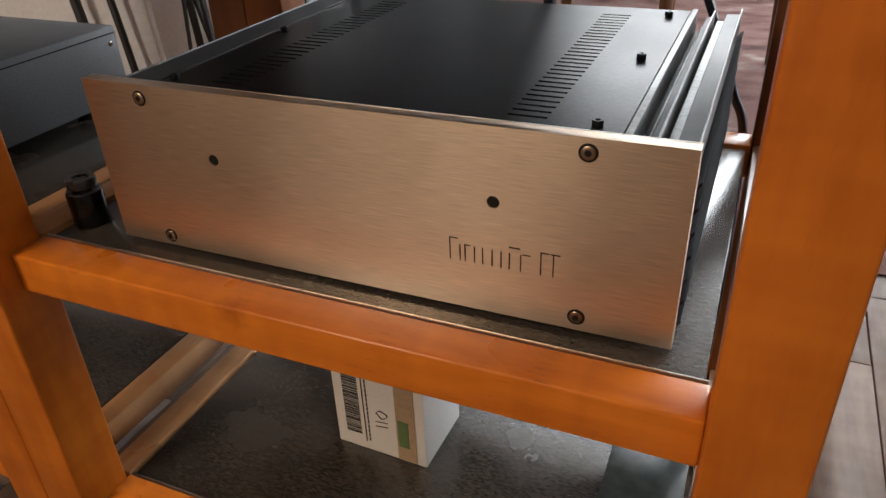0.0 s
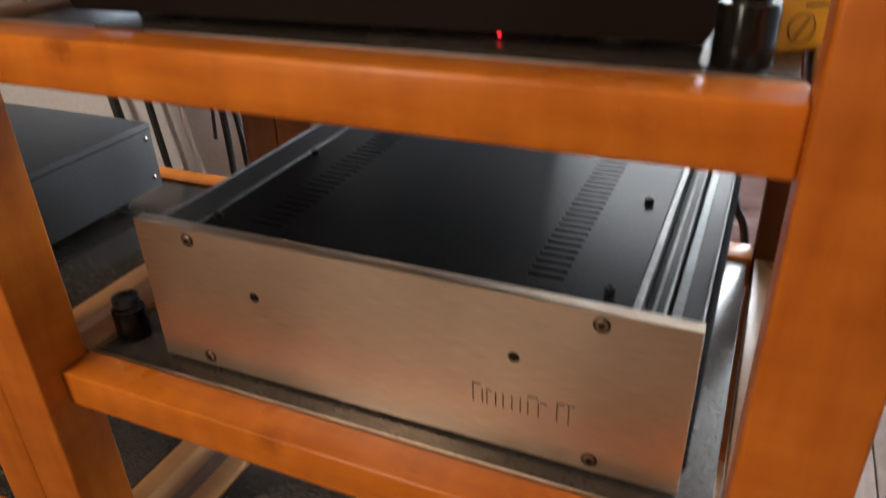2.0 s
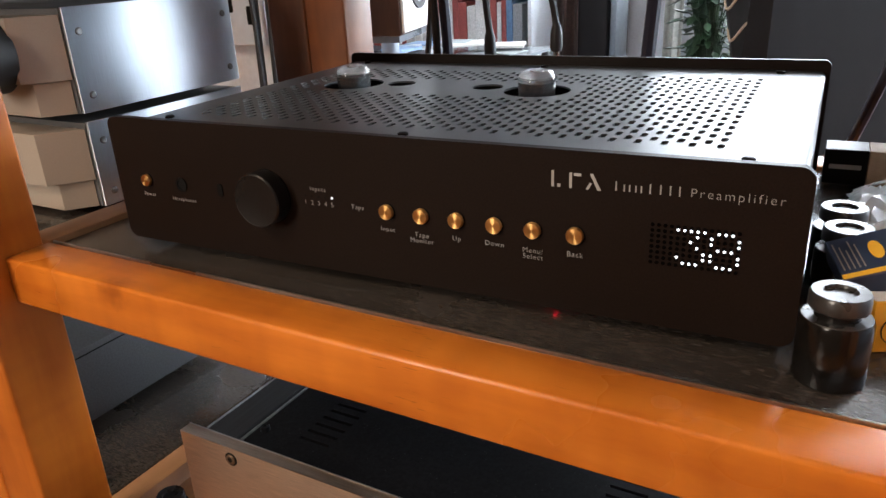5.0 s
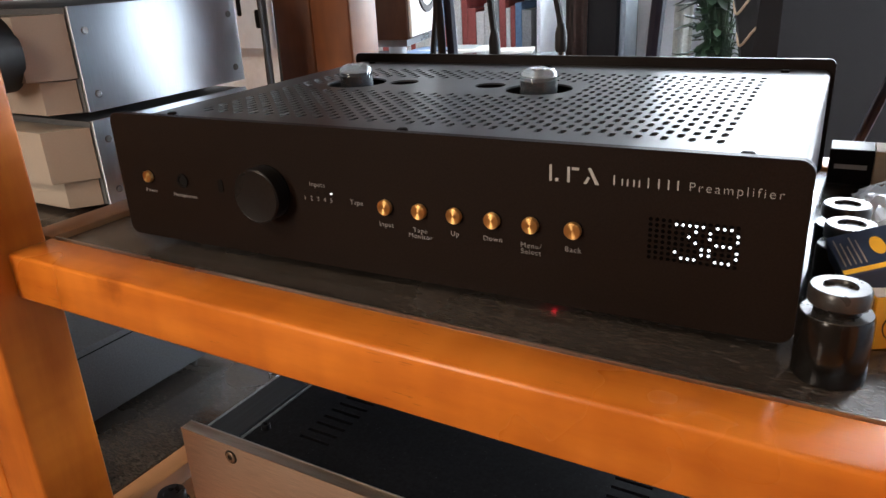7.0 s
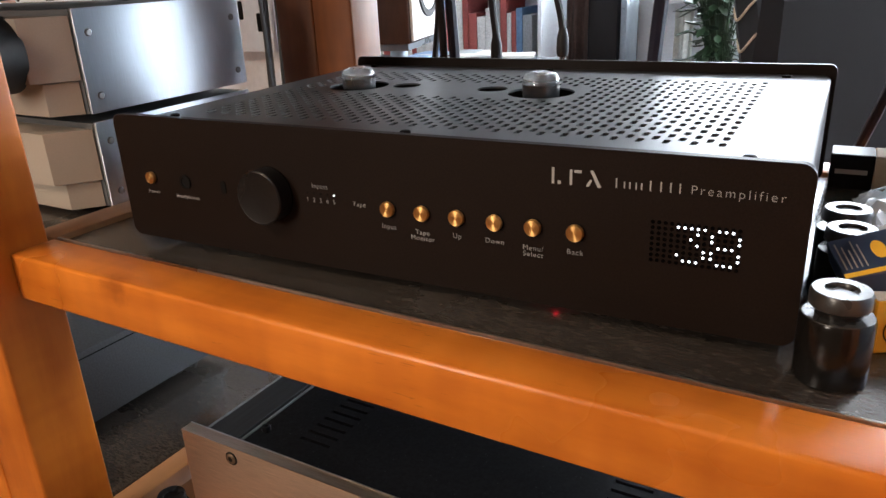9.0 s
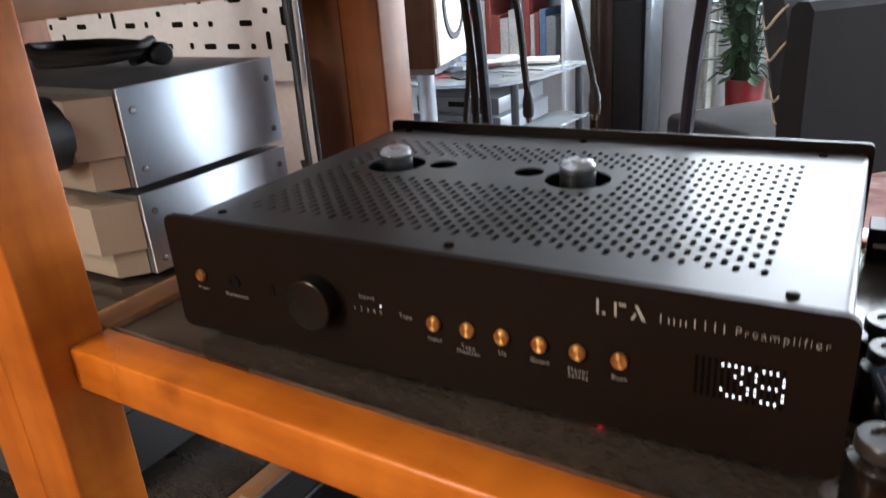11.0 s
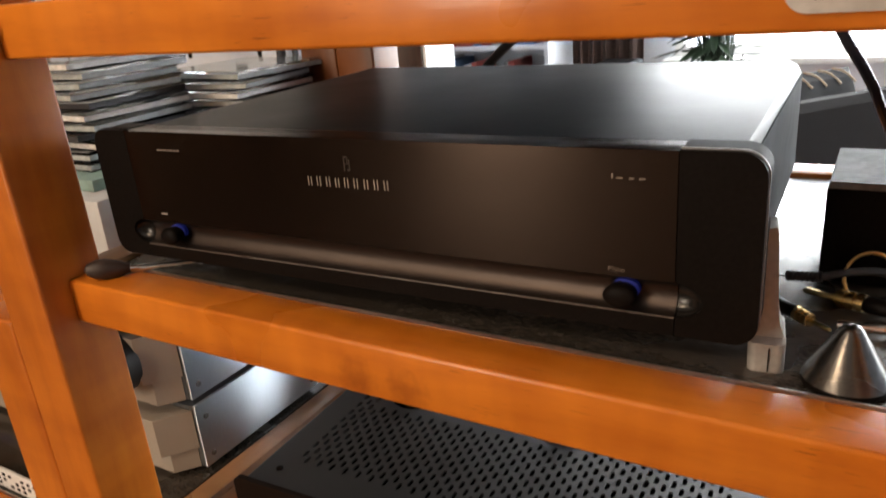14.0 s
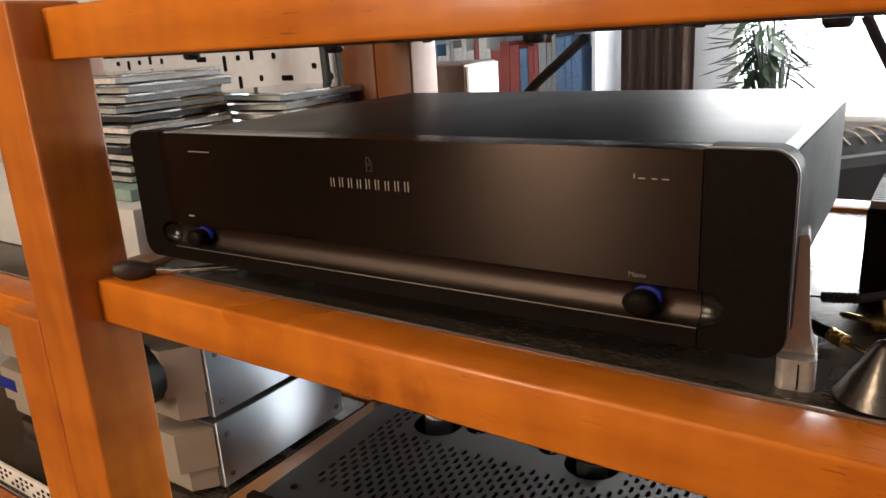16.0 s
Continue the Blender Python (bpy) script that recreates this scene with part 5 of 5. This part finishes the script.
for z in (0.045, 0.105, 0.215, 0.300, 0.385):
    part("zigzag", bm_tube([(0.040, -0.046, z + 0.050), (0.020, -0.029, z + 0.030), (0.0, 0.0, z), (0.020, 0.029, z + 0.030), (0.040, 0.046, z + 0.050)], 0.0036, 6), THREAD, cu)
for k in range(7):
    part("zigzag", bm_tube([(0.045 + 0.055 * k, 0.0, 0.422), (0.060 + 0.055 * k, -0.030, 0.404), (0.075 + 0.055 * k, -0.050, 0.370)], 0.0030, 6), THREAD, cu)

# the rug under the chair: worn dusty red with pale patches
RUG_MAT, _rn, _rl, _rb = _tree("worn_rug_wool")
_rc = _rn.new("ShaderNodeTexCoord").outputs["Object"]
_ra = _ramp(_rn, _rl, _noise(_rn, _rl, _rc, 5.5, (1, 1.6, 1), 5.0), [(0.30, (0.070, 0.040, 0.038)), (0.46, (0.165, 0.088, 0.078)), (0.60, (0.195, 0.125, 0.112)), (0.72, (0.34, 0.28, 0.26))])
_rf = _ramp(_rn, _rl, _noise(_rn, _rl, _rc, 420.0, (1, 0.5, 1), 3.0), [(0.3, (0.62, 0.62, 0.62)), (0.7, (1, 1, 1))])
_rl.new(_mix(_rn, _rl, "MULTIPLY", 1.0, _ra, _rf), _rb.inputs["Base Color"])
_rb.inputs["Roughness"].default_value, _rb.inputs["Specular IOR Level"].default_value = 0.95, 0.1
rg = bmesh.new()
NX, NY = 40, 40
rows = []
for j in range(NY + 1):
    row = []
    for i in range(NX + 1):
        u, v = i / NX, j / NY
        q = Vector((u * 3.0, v * 3.0, 1.7))
        wave = 0.010 * noise.noise(q * 2.2)
        row.append(rg.verts.new((-0.60 + 2.5 * u + 0.7 * wave, 1.00 + (2.18 + 0.10 * u) * v + wave, 0.0085 + 0.0018 * noise.noise(q * 4.0) - (0.006 if min(i, j, NX - i, NY - j) == 0 else 0.0))))
    rows.append(row)
for a, b in zip(rows, rows[1:]):
    for i in range(NX):
        rg.faces.new((a[i], a[i + 1], b[i + 1], b[i]))
rim = [e for e in rg.edges if len(e.link_faces) == 1]
g = bmesh.ops.extrude_edge_only(rg, edges=rim)
for v in g["geom"]:
    if isinstance(v, bmesh.types.BMVert):
        v.co.z = 0.0004
solid("rug", rg, RUG_MAT, "worn dusty red patterned rug on the floor boards", "rug")

GREYM = surface("blue_grey_metal", (0.16, 0.18, 0.20), 0.35, 0.5, 0.1)
LEGM = surface("dark_slate_metal", (0.050, 0.056, 0.064), 0.40, 0.4, 0.1)
SHELF_GLASS = surface("frosted_shelf_glass", (0.26, 0.29, 0.31), 0.10, 0.0, 0.05, spec=0.8)
BOXSILVER = surface("pale_silver_case", (0.42, 0.46, 0.50), 0.40, 0.5, 0.08)
tv = thing("media_stand", "low media stand with three glass shelves and dark legs", "media stand", pose(-1.10, 2.52, 0))
for x, y in ((0.365, 0.30), (0.300, -0.20), (-0.36, -0.26), (-0.36, 0.30)):
    part("leg", bm_lathe([(0.016, 0.0), (0.016, 0.4995)], (x, y, 0), "z", 20), LEGM, tv)
for z in (0.050, 0.275, 0.500):
    part("shelf", bm_prism([(-0.40, -0.32), (0.05, -0.34), (0.27, -0.27), (0.36, -0.07), (0.40, 0.34), (-0.40, 0.34)], "z", z, z + 0.012), SHELF_GLASS, tv, "pale glass shelf")


def component(name, x0, x1, y0, y1, z, h, body, label):
    """A boxed component with a dark front, two knobs and feet."""
    c = thing(name, label, "audio component", pose(x0, y0, z))
    w, d = x1 - x0, y1 - y0
    part("case", bm_box(0.0, w, 0.008, d, 0.009, h, 0.003), body, c)
    part("front_panel", bm_box(-0.002, w + 0.002, 0.0, 0.0075, 0.006, h + 0.001, 0.002), GREY_CASE, c)
    part("display", bm_box(w * 0.40, w * 0.66, -0.0012, -0.0002, h * 0.45, h * 0.75), DARK, c)
    for q in (0.15, 0.85):
        part("knob", bm_lathe([(0.016, 0.0), (0.016, -0.012), (0.013, -0.014), (0, -0.014)], (w * q, 0, h * 0.5), "y", 20), SINK, c)
    for q in (0.1, 0.9):
        for e in (0.05, d - 0.05):
            part("foot", bm_lathe([(0.014, 0.0), (0.014, 0.0088)], (w * q, e, 0), "z", 12), RUBBER, c)


component("receiver", -1.27, -0.855, 2.29, 2.76, 0.2875, 0.082, BOXSILVER, "silver cased component on the media stand")
component("tape_deck", -1.25, -0.87, 2.31, 2.74, 0.3720, 0.070, BOXSILVER, "slim silver component stacked on another")
component("recorder", -1.27, -0.86, 2.30, 2.76, 0.0625, 0.125, GREY_CASE, "grey component on the media stand's bottom shelf")
r9 = random.Random(21)
BLUE_CARD = surface("pale_blue_card", (0.24, 0.36, 0.56), 0.5, vary=0.2, scale=60)
for k in range(15):
    x, y = r9.uniform(-1.36, -0.86), r9.uniform(2.36, 2.76)
    w, d = r9.uniform(0.10, 0.19), r9.uniform(0.08, 0.16)
    h = r9.uniform(0.004, 0.016)
    solid("paper_pad", bm_box(-w / 2, w / 2, -d / 2, d / 2, 0.0, h, 0.0008, 1), (INLAYS + [BLUE_CARD, CARD, CARD])[k % 8], "loose papers and disc cases on the glass top", "papers", m=pose(x, y, 0.5125 + 0.016 * (k // 5), 0, 0, r9.uniform(-40, 40)))

spk = thing("bookshelf_speaker", "small brown wooden speaker with pale cones on a stand", "speaker", pose(-0.480, 1.16, 0, 0, 0, 15))
SPKW = wood("dark_walnut", (0.055, 0.026, 0.016), (0.03, 0.013, 0.008), 2)
part("cabinet", bm_box(-0.10, 0.10, -0.12, 0.13, 0.76, 1.12, 0.004), SPKW, spk)
part("baffle", bm_box(-0.095, 0.095, 0.131, 0.140, 0.765, 1.115, 0.002), INLAYS[0], spk)
part("white_baffle", bm_box(0.1005, 0.108, -0.114, 0.124, 0.765, 1.115, 0.003), FRAME, spk, "white front board")
part("woofer_ring", bm_lathe([(0.078, 0.0), (0.078, 0.004), (0.066, 0.005), (0.064, 0.001)], (0.1082, 0.0, 0.885), "x", 32), RUBBER, spk)
part("woofer_cone", bm_lathe([(0.063, 0.003), (0.03, 0.0006), (0.018, 0.004), (0.0, 0.006)], (0.1082, 0.0, 0.885), "x", 32), INLAYS[0], spk)
part("stand_top", bm_box(-0.09, 0.09, -0.10, 0.11, 0.745, 0.7595), GREYM, spk)
for x in (-0.045, 0.035):
    part("stand_pole", bm_lathe([(0.020, 0.02), (0.020, 0.7448)], (x, 0, 0), "z", 20), surface("pale_blue_metal", (0.34, 0.39, 0.43), 0.35, 0.5, 0.05), spk)
part("stand_base", bm_box(-0.12, 0.12, -0.13, 0.14, 0.0, 0.0195, 0.003), GREYM, spk)
col = thing("column_speaker", "slim black floor-standing speaker with a blue-grey side", "speaker", pose(-0.660, 3.40, 0))
part("body", bm_box(-0.098, 0.062, -0.10, 0.10, 0.02, 0.74, 0.006), BLACK_ANOD, col)
part("side_strip", bm_box(0.0625, 0.092, -0.098, 0.098, 0.02, 0.738, 0.003), GREYM, col)
part("grille", bm_box(-0.085, 0.050, -0.112, -0.1005, 0.06, 0.72, 0.004), FABRIC, col)
part("foot_plate", bm_box(-0.12, 0.11, -0.13, 0.12, 0.0, 0.0195, 0.003), BLACK_ANOD, col)
# plant in a red pot by the window
LEAF = surface("dark_green_leaf", (0.020, 0.046, 0.018), 0.45, vary=0.4, scale=30)
pt = thing("potted_plant", "leafy green plant in a glossy red pot by the window", "plant", pose(-0.135, 3.30, 0))
part("pot", bm_lathe([(0.060, 0.14), (0.072, 0.15), (0.084, 0.365), (0.082, 0.374), (0.072, 0.372), (0.066, 0.32), (0, 0.32)], seg=36), surface("red_glaze", (0.17, 0.012, 0.014), 0.35), pt)
part("stool", bm_lathe([(0.11, 0.0), (0.10, 0.01), (0.06, 0.13), (0.08, 0.1398)], seg=28), LEGWOOD, pt)
r6 = random.Random(11)
lv = bmesh.new()
stm = bmesh.new()
for k in range(260):
    a, t = r6.uniform(0, 6.283), r6.uniform(0.1, 0.75)
    h = r6.uniform(0.02, 0.86)
    tip = Vector((t * 0.16 * math.cos(a) - 0.10 * h, t * 0.16 * math.sin(a), 0.36 + h))
    bm_tube([(0.03 * math.cos(a), 0.03 * math.sin(a), 0.31), tuple(tip * 0.6 + Vector((0, 0, 0.18))), tuple(tip)], 0.003, 5, stm)
    d = Vector((math.cos(a), math.sin(a), r6.uniform(-0.9, 0.3))).normalized()
    s = d.cross(Vector((0, 0, 1))).normalized() * r6.uniform(0.014, 0.026)
    ln = r6.uniform(0.06, 0.12) * (1.7 if h > 0.45 else 1.0)
    n0 = d.cross(s).normalized() * 0.006
    q = [tip, tip + d * ln * 0.35 + s, tip + d * ln * 0.75 + s * 0.7, tip + d * ln, tip + d * ln * 0.75 - s * 0.7, tip + d * ln * 0.35 - s]
    m1, m2 = tip + d * ln * 0.35 + n0, tip + d * ln * 0.75 + n0
    v = [lv.verts.new(p) for p in q] + [lv.verts.new(m1), lv.verts.new(m2)]
    for f in ((0, 1, 6), (1, 2, 7, 6), (2, 3, 7), (3, 4, 7), (4, 5, 6, 7), (5, 0, 6)):
        lv.faces.new([v[i] for i in f])
part("leaves", lv, LEAF, pt)
part("stem_tangle", stm, LEAF, pt)
# brown curtain and shelves of cases by the far wall
cur = bmesh.new()
pts = [(-0.97 + 0.0100 * i, 3.57 + 0.020 * math.sin(i * 0.9)) for i in range(39)]
bm_prism(pts + [(x, y + 0.006) for x, y in pts[::-1]], "z", 0.02, 2.42, cur)
solid("curtain", cur, surface("brown_velvet", (0.055, 0.028, 0.020), 0.9, vary=0.2), "dark brown pleated curtain beside the window", "curtain")
SHEER = surface("pale_sheer_cloth", (0.52, 0.53, 0.48), 0.9, vary=0.15)
for xa, n in ((-0.415, 10), (-0.100, 14)):
    sh = bmesh.new()
    pts = [(xa + 0.0100 * i, 3.61 + 0.016 * math.sin(i * 1.1 + xa)) for i in range(n)]
    bm_prism(pts + [(x, y + 0.004) for x, y in pts[::-1]], "z", 0.02, 0.66, sh)
    solid("short_curtain", sh, SHEER, "pale short pleated cloth hanging below the window", "curtain")
bs = thing("shelf_unit", "low white shelf unit filled with bright cases", "shelf unit", pose(-1.62, 3.30, 0))
part("carcass_back", bm_box(-0.62, 0.60, 0.33, 0.345, 0.0, 1.30), WALL, bs)
for z in (0.0, 0.42, 0.82, 1.28):
    part("board", bm_box(-0.62, 0.60, 0.0, 0.3295, z, z + 0.022), WALL, bs)
for x in (-0.64, 0.60):
    part("side", bm_box(x, x + 0.02, 0.0, 0.345, 0.0, 1.302), WALL, bs)
r7 = random.Random(5)
SPINES = INLAYS + [surface("inlay_blue", (0.12, 0.22, 0.38), 0.5), surface("inlay_tan", (0.42, 0.30, 0.22), 0.5)]
for z in (0.4425, 0.8425):
    x = -0.60
    while x < 0.53:
        w, h = r7.uniform(0.02, 0.06), r7.uniform(0.2, 0.34)
        solid("upright_case", bm_box(-1.62 + x, -1.62 + x + w, 3.32, 3.56, z, z + h, 0.002, 1), r7.choice([SPINES[q] for q in (0, 0, 4, 0, 5, 1, 0, 4)]), "upright book or case on the white shelf", "book", group="cases on the far shelf")
        x += w + 0.003
# unseen ceiling lamp behind the camera, added as a source for the top light
lamp = thing("added_ceiling_lamp", "unseen flat square ceiling lamp, added for warm light from above", "lamp")
part("housing", bm_box(-0.72, -0.18, -1.77, -1.23, 2.47, 2.599, 0.004), WALL, lamp)

# ---- floor boards ----
BOARD = wood("worn_grey_brown_board", (0.165, 0.118, 0.092), (0.095, 0.062, 0.046), 1, 0.58, 0.3)
for nd in BOARD.node_tree.nodes:
    if nd.type == "BSDF_PRINCIPLED":
        nd.inputs["Specular IOR Level"].default_value = 0.25
        link = nd.inputs["Base Color"].links[0].from_socket
        info = BOARD.node_tree.nodes.new("ShaderNodeObjectInfo")
        tone = _ramp(BOARD.node_tree.nodes, BOARD.node_tree.links, info.outputs["Random"], [(0.0, (0.72, 0.72, 0.72)), (1.0, (1.15, 1.08, 1.05))])
        BOARD.node_tree.links.new(_mix(BOARD.node_tree.nodes, BOARD.node_tree.links, "MULTIPLY", 1.0, link, tone), nd.inputs["Base Color"])
        break
floor = bpy.data.objects["floor"]
plank = mesh_of("floor_board", bm_box(0, 0.094, 0, 0.62, -0.0118, 0.0, 0.0012, 1), BOARD)
rest = bmesh.new()
for i in range(int((X1 - X0) / 0.096)):
    x = X0 + 0.096 * i
    y = Y0 - r7.uniform(0, 0.5)
    while y < Y1 - 0.02:
        near = -0.3 < x < 1.6 and 0.25 < y < 1.4
        dz = r7.uniform(-0.0006, 0.0)
        a, b = max(y, Y0 + 0.002), min(y + 0.62, Y1 - 0.002)
        if near:
            o = new("floor_board", plank)
            o.parent = floor
            o.location = (x, y, dz)
        elif b > a:
            vs = [rest.verts.new(p) for p in ((x, a, dz), (x + 0.094, a, dz), (x + 0.094, b, dz), (x, b, dz), (x, a, -0.0118), (x + 0.094, a, -0.0118), (x + 0.094, b, -0.0118), (x, b, -0.0118))]
            for f in ((0, 1, 2, 3), (0, 4, 5, 1), (1, 5, 6, 2), (2, 6, 7, 3), (3, 7, 4, 0)):
                rest.faces.new([vs[k] for k in f])
        y += 0.622
tagged(part("far_boards", rest, BOARD, floor), kind="stuff")
